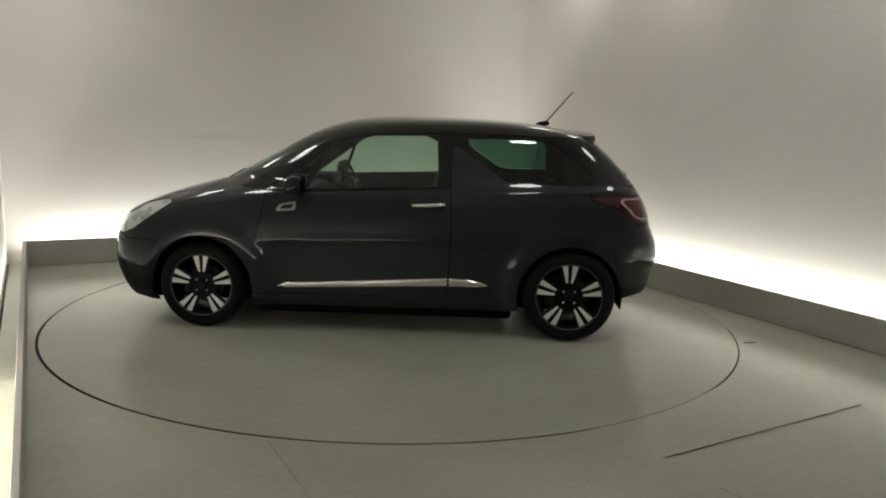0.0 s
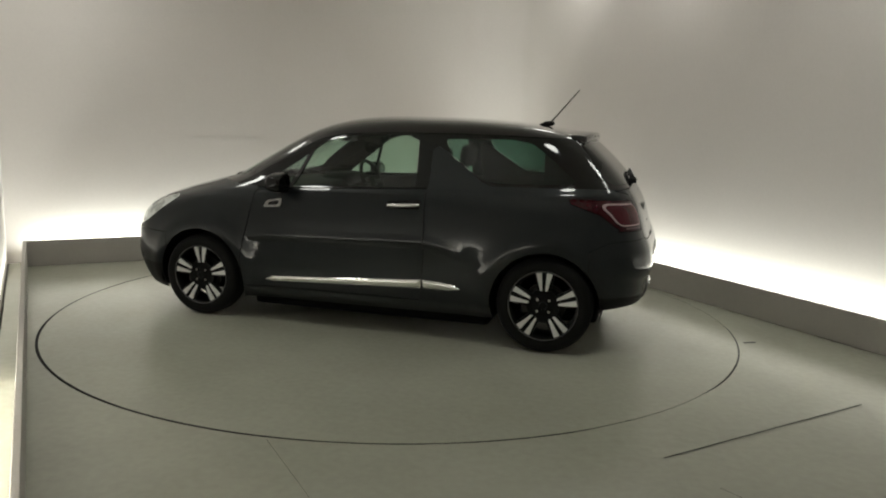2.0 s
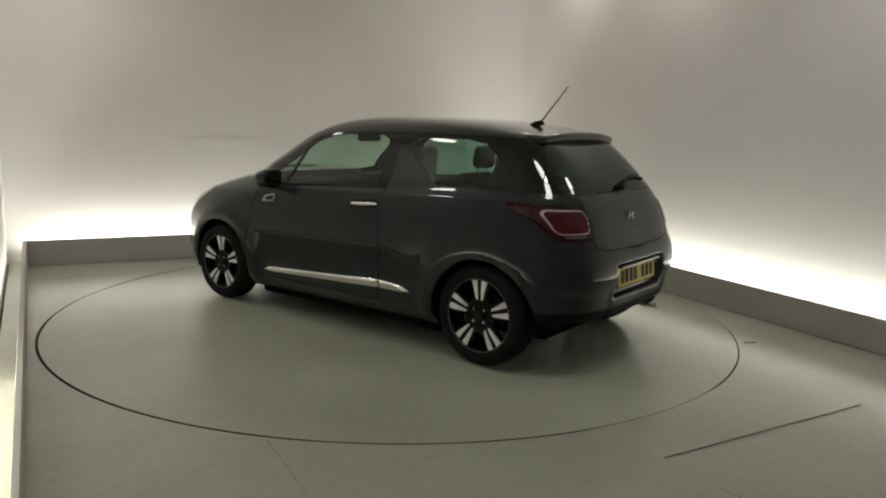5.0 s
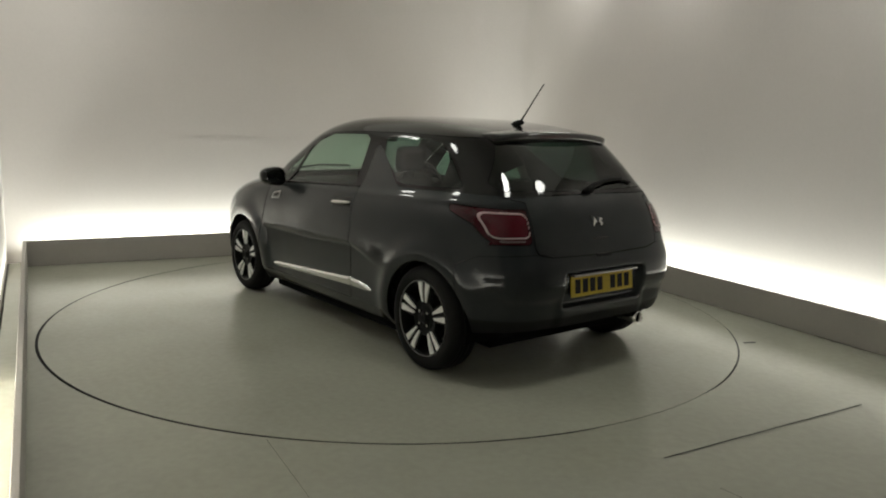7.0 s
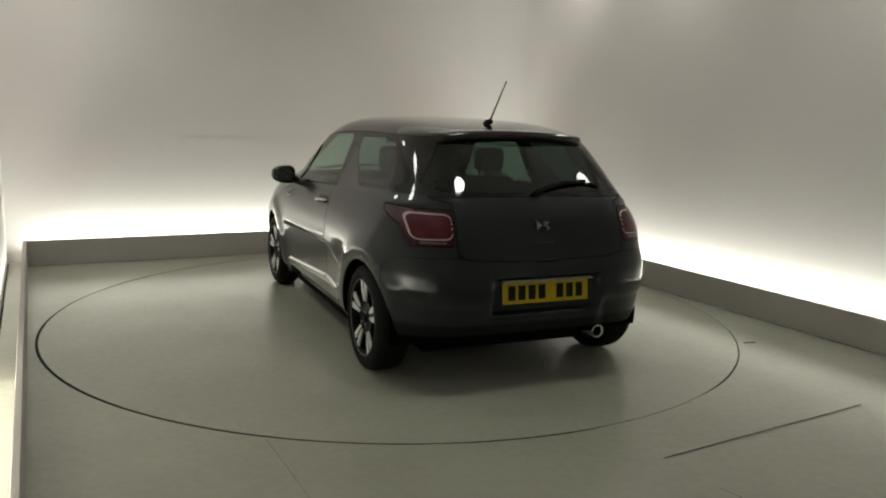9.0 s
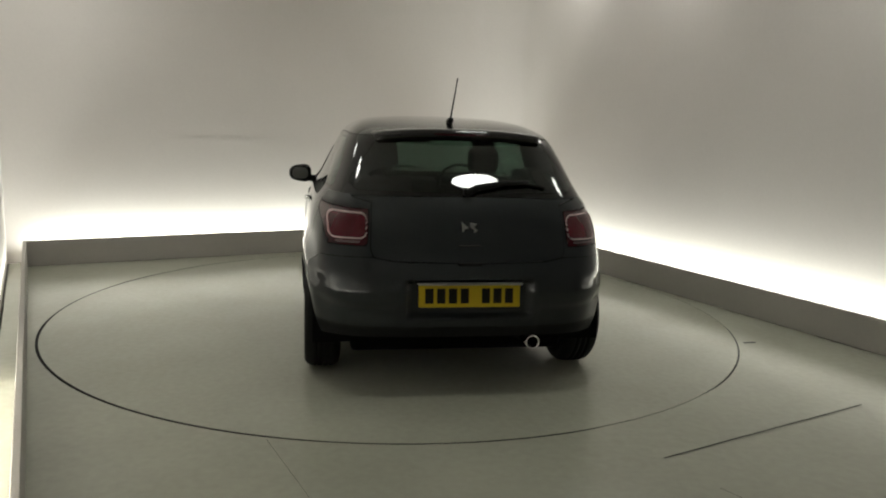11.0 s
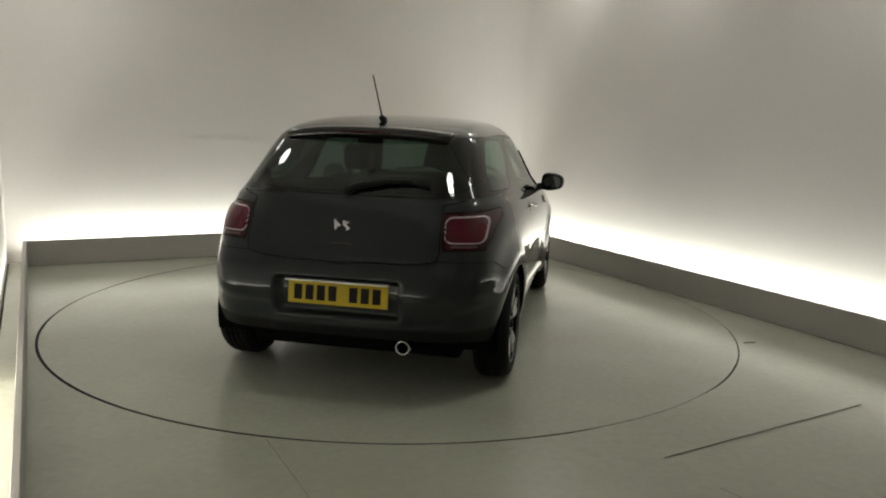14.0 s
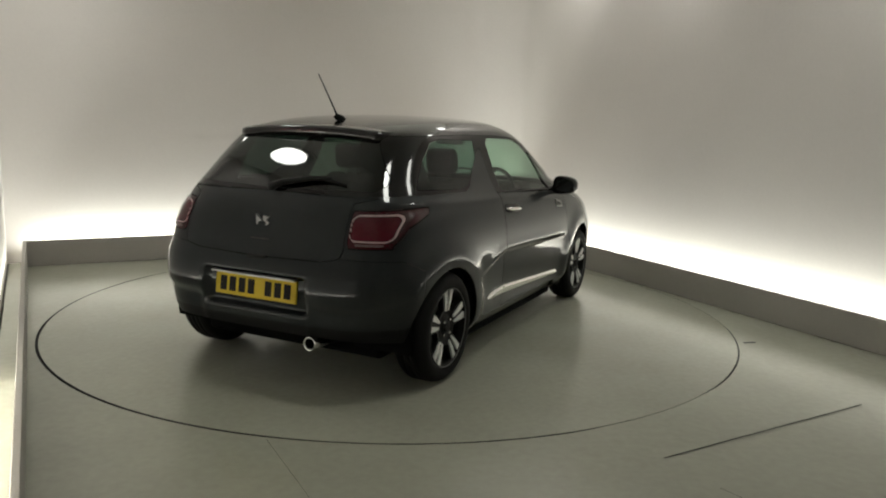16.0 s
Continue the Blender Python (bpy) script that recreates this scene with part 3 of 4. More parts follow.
def build_wheel(car, cx, s):
    hub = new("wheel")
    hub.parent = car
    hub.location = (cx, s * 0.845, WR)
    if s < 0:
        hub.rotation_euler = (0, 0, math.pi)
    if cx > 0:
        hub.location.z, hub.scale = 0.3075, (0.945, 0.945, 0.945)
    tagged(hub, "black tyre on a two-tone alloy wheel")
    bm = bmesh.new()
    prof = [(0.216, -0.012), (0.226, -0.002), (0.245, 0.004), (0.262, 0.005), (0.280, 0.0), (0.294, -0.012), (0.303, -0.030), (0.3075, -0.05)]
    for g in (-0.065, -0.0975, -0.130):
        prof += [(0.308, g + 0.006), (0.301, g + 0.004), (0.301, g - 0.004), (0.308, g - 0.006)]
    prof += [(0.3075, -0.145), (0.303, -0.165), (0.285, -0.188), (0.25, -0.197), (0.216, -0.185)]
    lathe(bm, prof, 72)
    part("tyre", bm, M_RUBBER, hub, "worn black tyre", True)
    bm = bmesh.new()
    lathe(bm, [(0.217, -0.012), (0.2225, -0.004), (0.2185, 0.0), (0.2125, -0.006), (0.207, -0.02), (0.2, -0.05), (0.196, -0.17), (0.205, -0.185), (0.214, -0.18), (0.209, -0.05)], 72)
    rim = part("rim", bm, M_RIMBLACK, hub, "black alloy rim", True)
    bm = bmesh.new()
    lathe(bm, [(0.2165, -0.006), (0.2225, -0.002), (0.2205, 0.002), (0.2155, -0.001)], 72)
    part("rim_lip", bm, M_LIP, hub, "thin machined rim edge", True)
    # black body: hub and five broad arms, with bright machined faces in pairs
    bm = bmesh.new()
    lathe(bm, [(0.0, -0.018), (0.030, -0.018), (0.045, -0.026), (0.075, -0.028), (0.105, -0.020), (0.108, -0.05), (0.0, -0.06)], 40, False)
    for k in range(5):
        a = math.pi / 2 + k * 2 * math.pi / 5
        t = bmesh.new()
        box(t, (0.09, -0.045, -0.068), (0.214, -0.014, 0.068))
        for v in t.verts:
            if v.co.x < 0.15:
                v.co.z *= 0.60
                v.co.y -= 0.006
        bmesh.ops.bevel(t, geom=t.edges[:], offset=0.004, segments=1, affect="EDGES")
        merge(bm, t, Matrix.Rotation(-a, 4, "Y"))
    part("spoke_body", bm, M_RIMBLACK, hub)
    for k in range(5):
        a = math.pi / 2 + k * 2 * math.pi / 5
        for h in (1, -1):
            t = bmesh.new()
            q = [(0.093, h * 0.010), (0.096, h * 0.023), (0.150, h * 0.037), (0.205, h * 0.052), (0.2125, h * 0.047), (0.2135, h * 0.016), (0.15, h * 0.0125)]
            top = [t.verts.new((x, -0.0065 if x > 0.12 else -0.013, z)) for x, z in q]
            low = [t.verts.new((x, -0.03, z)) for x, z in q]
            t.faces.new(top)
            for i in range(len(q)):
                t.faces.new((top[i], low[i], low[(i + 1) % len(q)], top[(i + 1) % len(q)]))
            bmesh.ops.recalc_face_normals(t, faces=t.faces[:])
            bmesh.ops.transform(t, matrix=Matrix.Rotation(-a, 4, "Y"), verts=t.verts[:])
            part("spoke", t, M_RIM, hub, "machined spoke face")
    for k in range(4):
        bm = bmesh.new()
        a = math.pi / 4 + k * math.pi / 2
        bmesh.ops.create_cone(bm, cap_ends=True, segments=6, radius1=0.0105, radius2=0.009, depth=0.016, matrix=Matrix.Translation((0.052 * math.cos(a), -0.017, 0.052 * math.sin(a))) @ Matrix.Rotation(radians(-90), 4, "X"))
        part("wheel_bolt", bm, M_CHROME, hub)
    bm = bmesh.new()
    bmesh.ops.create_cone(bm, cap_ends=True, segments=24, radius1=0.028, radius2=0.024, depth=0.012, matrix=Matrix.Translation((0, -0.014, 0)) @ Matrix.Rotation(radians(-90), 4, "X"))
    part("centre_cap", bm, M_PLASTIC, hub)
    bm = bmesh.new()
    bmesh.ops.create_cone(bm, cap_ends=True, segments=48, radius1=0.135, radius2=0.135, depth=0.02, matrix=Matrix.Translation((0, -0.09, 0)) @ Matrix.Rotation(radians(-90), 4, "X"))
    part("brake_disc", bm, M_DISCMETAL, hub)
    bm = bmesh.new()
    rounded(bm, (0.075, -0.115, -0.075), (0.150, -0.06, 0.075), 0.015)
    part("brake_caliper", bm, M_DISCMETAL, hub)


def build_arch(car, cx, s):
    bm = bmesh.new()
    n = 40
    rows = []
    for k in range(n + 1):
        a = radians(-12) + radians(204) * k / n
        rows.append([bm.verts.new((cx + 0.352 * math.cos(a), s * y, 0.30 + 0.352 * math.sin(a))) for y in (0.45, 0.60, 0.805)])
    for r0, r1 in zip(rows, rows[1:]):
        for i in range(2):
            bm.faces.new((r0[i], r0[i + 1], r1[i + 1], r1[i]))
    bm.faces.new([r[0] for r in rows])
    bmesh.ops.recalc_face_normals(bm, faces=bm.faces[:])
    part("wheel_arch", bm, M_LINER, car, "black arch liner", True)


def build_rear(car, skin_at):
    # roof spoiler: a thin curved lip over the rear glass
    bm = bmesh.new()
    prof = [(0.0, 0.012), (0.10, 0.015), (0.20, 0.014), (0.224, 0.006), (0.226, -0.020), (0.205, -0.048), (0.10, -0.046), (0.0, -0.018)]
    rows = []
    for k in range(33):
        t = -1 + 2 * k / 32
        y = 0.49 * t
        back = 1.0 - 0.16 * abs(t) ** 3 - 0.5 * max(0, abs(t) - 0.94) / 0.06
        z0 = 1.384 - 0.030 * abs(t) ** 2.5
        rows.append([bm.verts.new((-1.205 - d * back, y, z0 + h - 0.055 * d)) for d, h in prof])
    for r0, r1 in zip(rows, rows[1:]):
        for i in range(len(prof)):
            j = (i + 1) % len(prof)
            bm.faces.new((r0[i], r0[j], r1[j], r1[i]))
    bm.faces.new(rows[0])
    bm.faces.new(rows[-1][::-1])
    bmesh.ops.recalc_face_normals(bm, faces=bm.faces[:])
    sp = part("roof_spoiler", bm, M_ROOF, car, "gloss black roof spoiler", True)
    bm = bmesh.new()
    rounded(bm, (-1.4325, -0.15, 1.352), (-1.40, 0.15, 1.364), 0.003)
    part("brake_light", bm, M_RED, sp, "dark red high brake light")
    # aerial
    bm = bmesh.new()
    tube(bm, [(-1.02, 0, 1.418), (-1.06, 0, 1.430), (-1.105, 0, 1.438), (-1.125, 0, 1.436)], [0.012, 0.02, 0.018, 0.008], 12)
    aer = part("aerial_base", bm, M_PLASTIC, car, "", True)
    bm = bmesh.new()
    tube(bm, [(-1.09, 0, 1.435), (-1.125, 0, 1.475), (-1.29, 0, 1.672)], [0.008, 0.0048, 0.0034], 8)
    part("aerial_whip", bm, M_PLASTIC, aer, "thin raked black whip", True)
    # number plate with bars in place of its characters
    px = skin_at.x(0.0, 0.53) - 0.010
    bm = bmesh.new()
    rounded(bm, (-0.004, -0.268, -0.059), (0.004, 0.268, 0.059), 0.003, 1)
    bmesh.ops.transform(bm, matrix=pose(px, 0, 0.538, 0, 6, 0), verts=bm.verts[:])
    plate = part("number_plate", bm, M_YELLOW, car, "yellow plate with dark bars")
    for y in (0.213, 0.151, 0.089, 0.027, -0.085, -0.147, -0.209):
        bm = bmesh.new()
        box(bm, (-0.0052, y - 0.022, -0.039), (-0.003, y + 0.022, 0.039))
        bmesh.ops.transform(bm, matrix=pose(px, 0, 0.538, 0, 6, 0), verts=bm.verts[:])
        part("plate_bar", bm, M_INK, plate)
    bm = bmesh.new()
    rounded(bm, (px - 0.035, -0.275, 0.600), (px + 0.03, 0.275, 0.612), 0.004)
    part("plate_garnish", bm, M_DULLCHROME, car, "bright strip over the plate")
    # badge: a bright kite and a zigzag beside it
    for h, q in ((1, [(0.006, 0.000), (0.044, 0.032), (0.039, -0.030), (0.026, -0.006)]),
                 (-1, [(0.004, 0.026), (0.036, 0.021), (0.020, 0.006), (0.042, -0.012), (0.010, -0.033), (0.026, -0.012), (0.004, 0.004)])):
        bm = bmesh.new()
        x0 = skin_at.x(0, 0.885) - 0.001
        top = [bm.verts.new((x0 - 0.007, h * y, 0.885 + z)) for y, z in q]
        low = [bm.verts.new((x0 + 0.012, h * y, 0.885 + z)) for y, z in q]
        bm.faces.new(top)
        for i in range(len(q)):
            bm.faces.new((top[i], low[i], low[(i + 1) % len(q)], top[(i + 1) % len(q)]))
        bmesh.ops.recalc_face_normals(bm, faces=bm.faces[:])
        part("tailgate_badge", bm, M_DULLCHROME, car, "small bright badge")
    bm = bmesh.new()
    x0 = skin_at.x(0, 0.795)
    rounded(bm, (x0 - 0.003, -0.060, 0.791), (x0 + 0.01, 0.060, 0.798), 0.002, 1)
    part("badge_bar", bm, M_DISCMETAL, car)
    bm = bmesh.new()
    x0 = skin_at.x(0, 0.705)
    rounded(bm, (x0 - 0.006, -0.065, 0.690), (x0 + 0.02, 0.065, 0.712), 0.006)
    part("tailgate_latch", bm, M_PLASTIC, car, "black tailgate pull")
    # wiper: arm from its pivot and a blade along the glass
    bm = bmesh.new()
    pts = [(y, z) for y, z in ((0.0, 1.062), (-0.05, 1.085), (-0.20, 1.112), (-0.34, 1.118))]
    tube(bm, [(skin_at.x(y, z) - 0.028, y, z) for y, z in pts], [0.022, 0.018, 0.014, 0.009], 8)
    tube(bm, [(skin_at.x(0, 1.06) + 0.01, 0.0, 1.055), (skin_at.x(0, 1.06) - 0.04, 0.0, 1.065)], 0.022, 14)
    wip = part("rear_wiper", bm, M_PLASTIC, car, "black rear wiper", True)
    bm = bmesh.new()
    pts = [(-0.08 - 0.035 * k, 1.090 + 0.020 * math.sin(math.pi * k / 10)) for k in range(11)]
    tube(bm, [(skin_at.x(y, z) - 0.012, y, z) for y, z in pts], 0.007, 6)
    part("wiper_blade", bm, M_RUBBER, wip, "", True)
    # exhaust tail pipe
    bm = bmesh.new()
    lathe(bm, [(0.036, -0.07), (0.038, 0.07), (0.034, 0.074), (0.030, 0.068), (0.029, -0.07)], 28)
    bmesh.ops.transform(bm, matrix=Matrix.Translation((-1.772, -0.35, 0.285)) @ Matrix.Rotation(radians(90), 4, "Z"), verts=bm.verts[:])
    part("tail_pipe", bm, M_CHROME, car, "chrome tail pipe", True)


def seat(car, y, rear=False):
    bm = bmesh.new()
    if rear:
        rounded(bm, (-0.28, -0.56, -0.10), (0.25, 0.56, 0.08), 0.05, 3)
        rounded(bm, (-0.42, -0.58, 0.02), (-0.26, 0.58, 0.50), 0.05, 3)
        ob = part("rear_bench", bm, M_FABRIC, car, "dark cloth rear bench", True)
        ob.location = (-0.82, 0, 0.50)
        return
    rounded(bm, (-0.24, -0.25, -0.14), (0.27, 0.25, 0.06), 0.05, 3)
    rounded(bm, (-0.06, -0.23, -0.02), (0.07, 0.23, 0.57), 0.05, 3, pose(-0.26, 0, 0, 0, -16, 0))
    ob = part("front_seat", bm, M_FABRIC, car, "dark cloth front seat", True)
    ob.location = (0.05, y, 0.50)
    bm = bmesh.new()
    t = bmesh.new()
    rounded(t, (-0.05, -0.108, -0.085), (0.05, 0.108, 0.085), 0.045, 4)
    merge(bm, t, pose(-0.46, 0, 0.675, 0, -10, 0))
    for h in (0.05, -0.05):
        tube(bm, [(-0.42, h, 0.52), (-0.45, h, 0.63)], 0.006, 6)
    part("headrest", bm, M_FABRIC, ob, "", True)


def build_cabin(car):
    seat(car, 0.36)
    seat(car, -0.36)
    seat(car, 0, True)
    bm = bmesh.new()
    rounded(bm, (0.55, -0.70, 0.62), (1.12, 0.70, 0.955), 0.06, 3)
    rounded(bm, (0.52, -0.56, 0.90), (0.78, -0.20, 1.0), 0.04, 3)
    part("dashboard", bm, M_PLASTIC, car, "black dashboard", True)
    bm = bmesh.new()
    t = bmesh.new()
    ring = [(0.182 * math.cos(k * math.pi / 16), 0.182 * math.sin(k * math.pi / 16)) for k in range(33)]
    tube(t, [(0, a, b) for a, b in ring], 0.015, 8)
    for q in ((0.17, 0.0), (-0.17, 0.0), (0.0, -0.17)):
        tube(t, [(0.02, 0, 0), (0, *q)], 0.014, 6)
    rounded(t, (-0.01, -0.06, -0.05), (0.05, 0.06, 0.05), 0.02)
    merge(bm, t, pose(0.40, -0.37, 0.93, 0, 24, 0))
    tube(bm, [(0.42, -0.37, 0.92), (0.62, -0.37, 0.86)], 0.03, 10)
    part("steering_wheel", bm, M_PLASTIC, car, "black steering wheel", True)
    bm = bmesh.new()
    rounded(bm, (0.43, -0.12, 1.265), (0.46, 0.12, 1.325), 0.014, 3)
    tube(bm, [(0.46, 0, 1.31), (0.52, 0, 1.355)], 0.012, 8)
    part("cabin_mirror", bm, M_PLASTIC, car, "black interior mirror", True)
    bm = bmesh.new()
    rounded(bm, (-1.70, -0.60, 0.90), (-1.22, 0.60, 0.925), 0.01)
    part("parcel_shelf", bm, M_FABRIC, car)
    # wipers at the foot of the windscreen
    bm = bmesh.new()
    tube(bm, [(1.118, 0.50, 1.014), (1.122, 0.2, 1.045), (1.15, -0.1, 1.034)], 0.010, 6)
    part("front_wiper", bm, M_PLASTIC, car, "black front wiper", True)


def nest(car):
    """Hangs what moves with a door or with the tailgate under it."""
    def side(ob):
        return 1 if sum(v.co.y for v in ob.data.vertices) > 0 else -1
    kinds = {}
    for ob in car.children:
        kinds.setdefault(ob.name.split(".")[0], []).append(ob)
    doors = {side(d): d for d in kinds["door"]}
    for kind in ("door_window", "door_handle", "handle_recess", "waist_seal", "window_post", "mirror_badge", "badge_inlay"):
        for ob in kinds[kind]:
            ob.parent = doors[side(ob)]
    for kind in ("rear_window", "tailgate_badge", "badge_bar", "tailgate_latch"):
        for ob in kinds[kind]:
            ob.parent = kinds["tailgate"][0]


def build_car():
    car = new("hatchback_car")
    tagged(car, "dark grey metallic three-door hatchback on a turntable", "car")
    full = cut(shell(), lambda V: np.interp(V[:, 0], [-1.9, -1.55, -0.85, 0.9, 1.5, 2.0], [0.325, 0.29, 0.18, 0.17, 0.175, 0.20]) - V[:, 2])
    rest = cut(full, lambda V: arches(V), inside=False)
    # glass
    for s in (1, -1):
        g, rest = take(rest, on_side(WINDOW, s, 0.012), 0.001)
        pane = skin("door_window", g, M_GLASS, car, "green tinted door glass", 0)
        pane.visible_shadow = False
        g, rest = take(rest, on_side(QUARTER, s, 0.012), 0.001)
        pane = skin("quarter_window", g, M_DARKGLASS, car, "dark green privacy glass", 0)
        pane.visible_shadow = False
    g, rest = take(rest, on_rear(REAR_GLASS, 0.012), 0.001)
    pane = skin("rear_window", g, M_REARGLASS, car, "dark sloping rear glass", 0)
    pane.visible_shadow = False
    g, rest = take(rest, on_front(SCREEN, 0.01), 0.001)
    pane = skin("windscreen", g, M_GLASS, car, "raked windscreen", 0)
    pane.visible_shadow = False
    # lamps
    dense = shell(420, 900)
    zone = (dense[0][:, 2] > 0.74) & (dense[0][:, 2] < 1.02) & (dense[0][:, 0] < -1.2) & (np.abs(dense[0][:, 1]) > 0.5)
    dense = (dense[0], dense[1][zone[dense[1]].all(1)])
    for s in (1, -1):
        lamp = lambda V: np.minimum(np.maximum(on_side(LAMP_SIDE, s, 0.008)(V), 0.535 - s * V[:, 1]), np.maximum(inside_polygon(s * V[:, 1], V[:, 2], LAMP_REAR, 0.01), V[:, 0] + 1.66))
        g, rest = take(rest, lamp)
        light = skin("tail_lamp", g, M_RED, car, "dark red wraparound tail lamp")
        ring = lambda V: np.maximum(np.abs(inside_polygon(s * V[:, 1], V[:, 2], RING, 0.034)) - 0.0038, V[:, 0] + 1.3)
        skin("light_guide", raised(dense, ring), M_PINK, light, "pale rounded light guide", 0.005).modifiers[0].offset = 1
        skin("reflector", raised(dense, lambda V: np.maximum(inside_polygon(s * V[:, 1], V[:, 2], RING, 0.028), V[:, 0] + 1.3)), M_REDIN, light, "bright red inner lens", 0.003).modifiers[0].offset = 1
        skin("reversing_lens", raised(dense, lambda V: np.maximum(inside_polygon(s * V[:, 1], V[:, 2], [(0.57, 0.806), (0.57, 0.813), (0.69, 0.812), (0.69, 0.804)], 0.002), V[:, 0] + 1.3)), M_DULLPINK, light, "", 0.003).modifiers[0].offset = 1
        g, rest = take(rest, lambda V: np.maximum(inside_polygon(V[:, 0], V[:, 2], HEAD, 0.008), 0.30 - s * V[:, 1]))
        head = skin("headlamp", g, M_CLEAR, car, "clear swept-back headlamp", 0)
        back = (g[0] * np.array((0.992, 0.986, 0.997)), g[1])
        skin("lamp_bowl", back, M_LENS, head, "bright silvered bowl", 0)
        for hx, hy, hz, hr in ((1.725, 0.575, 0.748, 0.032), (1.63, 0.635, 0.795, 0.024), (1.79, 0.49, 0.70, 0.022)):
            bm = bmesh.new()
            bmesh.ops.create_uvsphere(bm, u_segments=16, v_segments=10, radius=hr, matrix=Matrix.Translation((hx, s * hy, hz)))
            part("reflector_bowl", bm, M_CHROME, head, "", True)
    # upper body
    lower, upper = cut(rest, belt), cut(rest, belt, inside=False)
    fins = []
    for s in (1, -1):
        g, upper = take(upper, on_side(FIN, s, 0.0), 0.001)
        fins.append(g)
    roof, upper = take(upper, lambda V: roofline(V), 0.0015)
    skin("roof", roof, M_ROOF, car, "gloss black roof")
    skin("window_surround", upper, M_BLACK, car, "gloss black window surrounds")
    # lower body
    for s, f in zip((1, -1), fins):
        g, lower = take(lower, on_side(DOOR, s, 0.0))
        skin("door", g, M_PAINT, car)
        skin("pillar_fin", f, M_PAINT, car, "body-coloured pillar fin")
    g, lower = take(lower, on_rear(TAILGATE, 0.0))
    skin("tailgate", g, M_PAINT, car)
    g, lower = take(lower, lambda V: np.maximum(inside_polygon(V[:, 1], V[:, 2], BONNET), 0.8 - V[:, 0]))
    skin("bonnet", g, M_PAINT, car)
    g, lower = take(lower, lambda V: np.maximum(V[:, 2] - np.interp(-V[:, 0], [1.4, 1.62, 1.8], [0.62, 0.725, 0.735]), V[:, 0] + 1.50), 0.0016)
    low, g = cut(g, lambda V: V[:, 2] - 0.375), cut(g, lambda V: V[:, 2] - 0.375, inside=False)
    skin("rear_bumper", largest(g), M_PAINT, car).modifiers["edges"].split_angle = radians(80)
    skin("rear_valance", low, M_PLASTIC, car, "black grained lower bumper")
    g, lower = take(lower, lambda V: np.maximum(V[:, 2] - 0.60, 1.52 - V[:, 0]))
    low, g = cut(g, lambda V: V[:, 2] - 0.36), cut(g, lambda V: V[:, 2] - 0.36, inside=False)
    skin("front_bumper", g, M_PAINT, car)
    skin("front_valance", low, M_PLASTIC, car, "black grained lower bumper")
    skin("body_side", lower, M_PAINT, car)
    # inner skin that closes the shut lines and trims the cabin
    V, T = full
    inner = cut((V * np.array((0.982, 0.955, 1.0)), T), lambda P: belt(P) + 0.015)
    inner = cut(inner, lambda P: arches(P, 0.36), inside=False)
    skin("inner_trim", inner, M_LINER, car, "black inner trim", 0)
    headliner = cut((V * np.array((0.99, 0.975, 0.992)), T), lambda P: np.maximum(1.372 - P[:, 2], np.abs(P[:, 0] + 0.42) - 0.78))
    skin("headliner", headliner, M_HEADLINER, car, "grey headliner", 0)
    for s in (1, -1):
        f = on_side([(-1.19, 0.98), (-1.17, 1.34), (-1.50, 1.34), (-1.50, 0.98)], s, 0.01)
        skin("rear_pillar_trim", cut((V * np.array((0.985, 0.955, 0.99)), T), f), M_LINER, car, "", 0)
    fine = shell(360, 520)
    zone = (fine[0][:, 2] > 0.28) & (fine[0][:, 2] < 0.46) & (np.abs(fine[0][:, 1]) > 0.5)
    fine = (fine[0], fine[1][zone[fine[1]].all(1)])
    # bright trim along the sills, in two lengths
    for s in (1, -1):
        for lo, hi in ((-0.423, 2.0), (-2.0, -0.431)):
            f = lambda P: np.maximum(on_side(SILL, s, 0.001)(P), np.maximum(lo - P[:, 0], P[:, 0] - hi))
            skin("sill_trim", crowned(fine, f, 0.016, 0.022, s), M_CHROME, car, "bright chrome sill trim", 0)
        f = on_side([(0.596, 0.836), (0.716, 0.828), (0.694, 0.868), (0.590, 0.886)], s, 0.004)
        skin("mirror_badge", raised(full, f), M_DULLCHROME, car, "small bright badge under the mirror", 0.006).modifiers[0].offset = 1
        f = on_side([(0.610, 0.846), (0.690, 0.840), (0.678, 0.860), (0.606, 0.873)], s, 0.001)
        skin("badge_inlay", raised(full, f), M_BLACK, car, "dark badge inlay", 0.008).modifiers[0].offset = 1
        f = on_side([(0.80, 0.952), (-0.43, 0.999), (-0.43, 1.008), (0.80, 0.962)], s, 0.0)
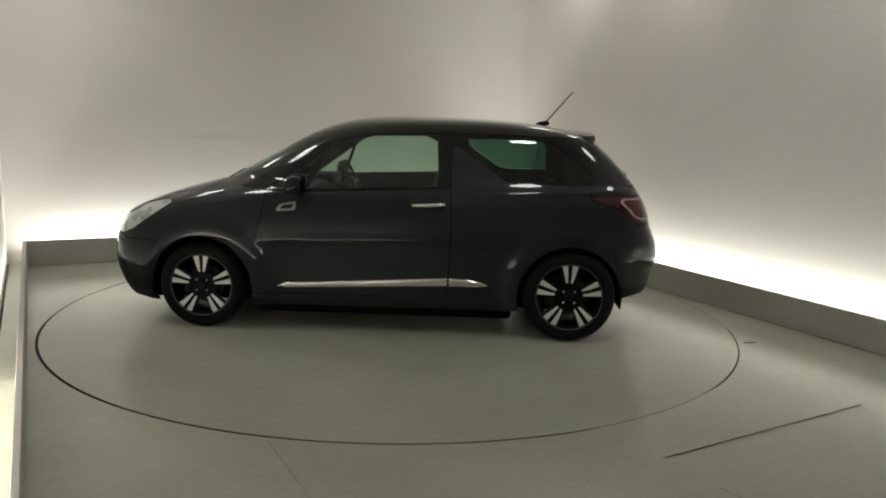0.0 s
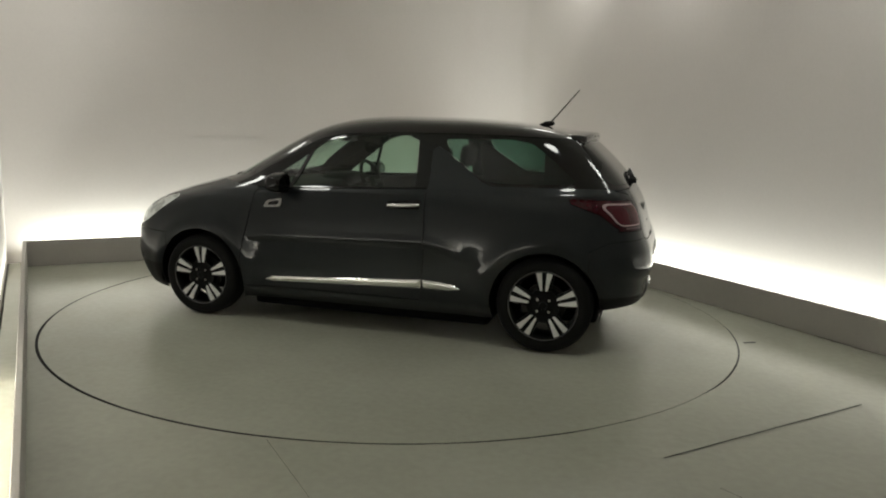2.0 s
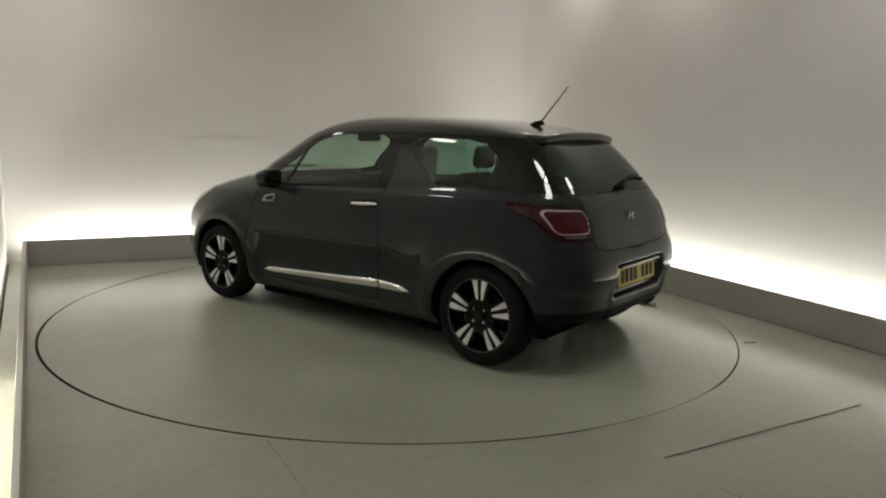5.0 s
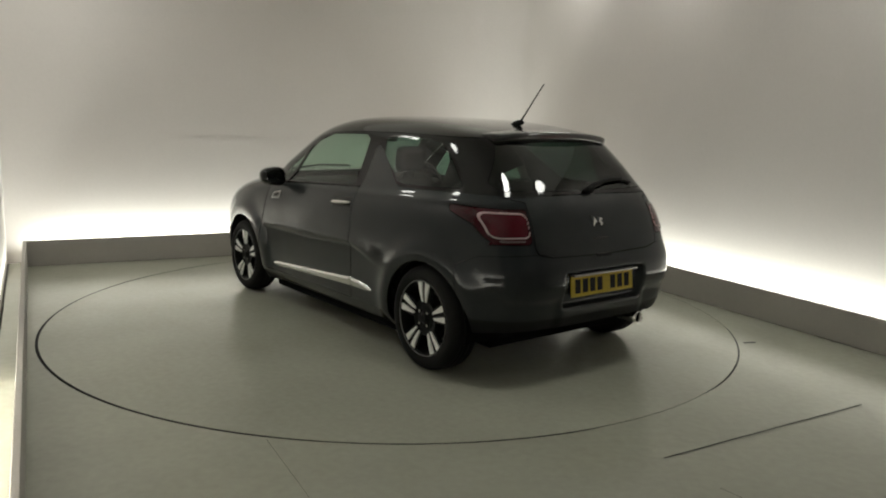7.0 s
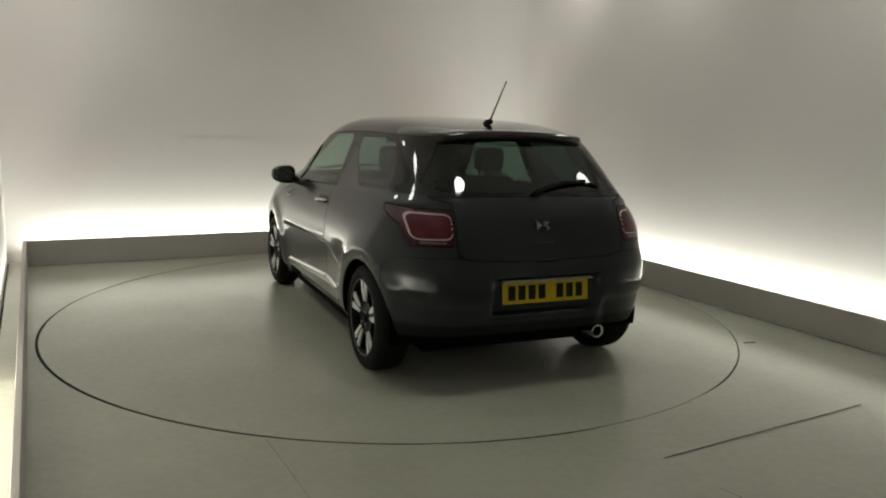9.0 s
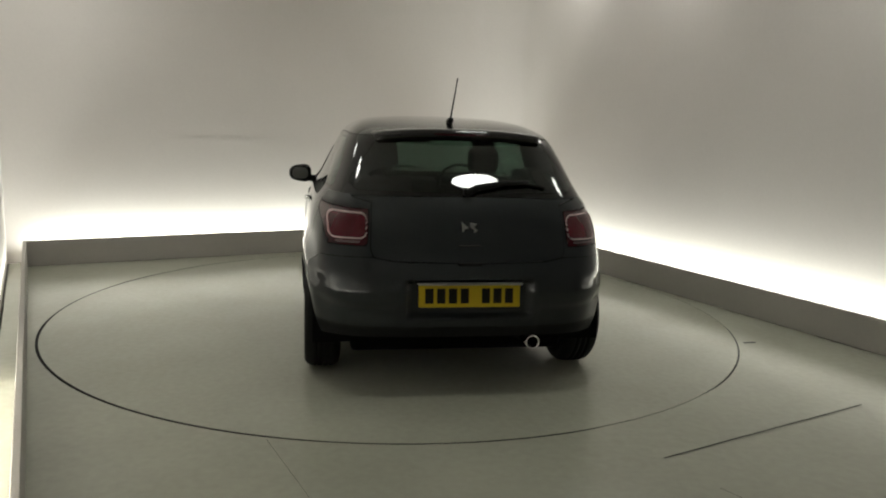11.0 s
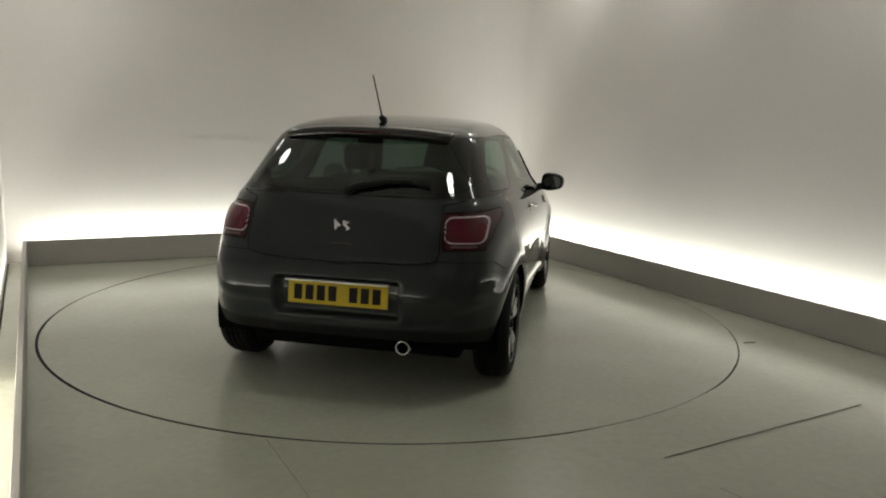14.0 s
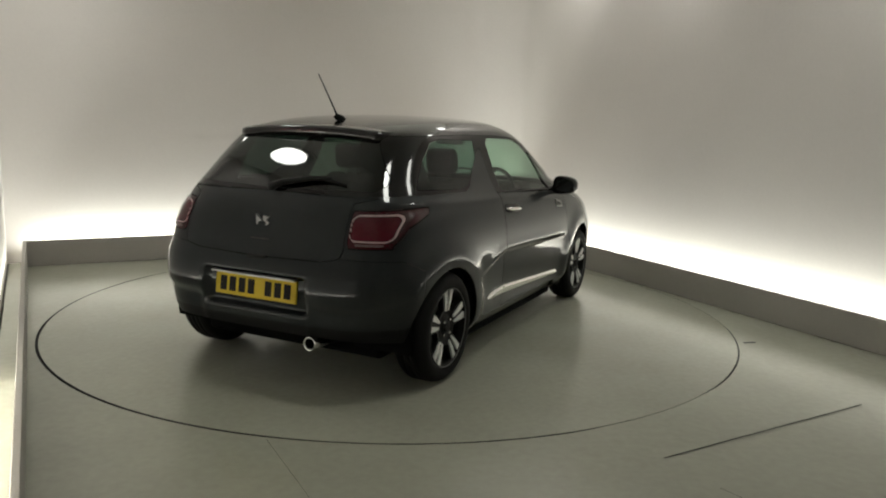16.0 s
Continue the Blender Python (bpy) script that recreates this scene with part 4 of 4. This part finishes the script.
        skin("waist_seal", raised(full, f), M_BLACK, car, "black waist seal", 0.006).modifiers[0].offset = 1
        f = on_side([(0.555, 0.96), (0.530, 0.96), (0.415, 1.235), (0.440, 1.225)], s, 0.002)
        skin("window_post", raised(full, f), M_BLACK, car, "slim black window post", 0.008).modifiers[0].offset = 1
        f = on_side([(-0.185, 0.868), (-0.185, 0.905), (-0.395, 0.918), (-0.395, 0.876)], s, 0.008)
        skin("handle_recess", raised(full, f), M_BLACK, car, "", 0.0015).modifiers[0].offset = 1
        f = on_side([(2.10, 0.49), (1.95, 0.468), (1.80, 0.405), (1.83, 0.368), (2.10, 0.362)], s, 0.006)
        skin("bumper_intake", raised(full, f), M_PLASTIC, car, "black recess in the bumper corner", 0.003).modifiers[0].offset = 1
    lookup = Surface(full)
    for s in (1, -1):
        door_details(car, lookup, s)
        for cx in (WB, -WB):
            build_wheel(car, cx, s)
            build_arch(car, cx, s)
    build_rear(car, lookup)
    build_cabin(car)
    nest(car)
    bm = bmesh.new()
    rounded(bm, (-1.55, -0.60, 0.16), (1.80, 0.60, 0.36), 0.03)
    rounded(bm, (-0.86, -0.735, 0.112), (0.86, 0.735, 0.33), 0.03)
    tube(bm, [(-1.0, -0.25, 0.20), (-1.45, -0.33, 0.235), (-1.72, -0.35, 0.28)], 0.025)
    rounded(bm, (-1.52, -0.50, 0.18), (-1.20, -0.15, 0.30), 0.04)
    part("underbody", bm, M_LINER, car)
    return car


def motions():
    ox, oy = 0.0162, -0.1837
    rows, disc = [], []
    for i in range(33):
        t = i * 0.5
        a = 174.784 - 7.1123 * t - 0.00631 * (t - 8) ** 2
        r = radians(a)
        x, y = ox * math.cos(r) - oy * math.sin(r), ox * math.sin(r) + oy * math.cos(r)
        rows.append((t, pose(x - 0.0172, y - 0.0227, -0.009, 0, 0.4, a)))
        disc.append((t, pose(0, 0, 0, 0, 0, a)))
    walk(CAR, rows)
    walk(DISC, disc)


build_booth()
DISC = build_turntable()
build_ceiling_lamps()
CAR = build_car()
motions()
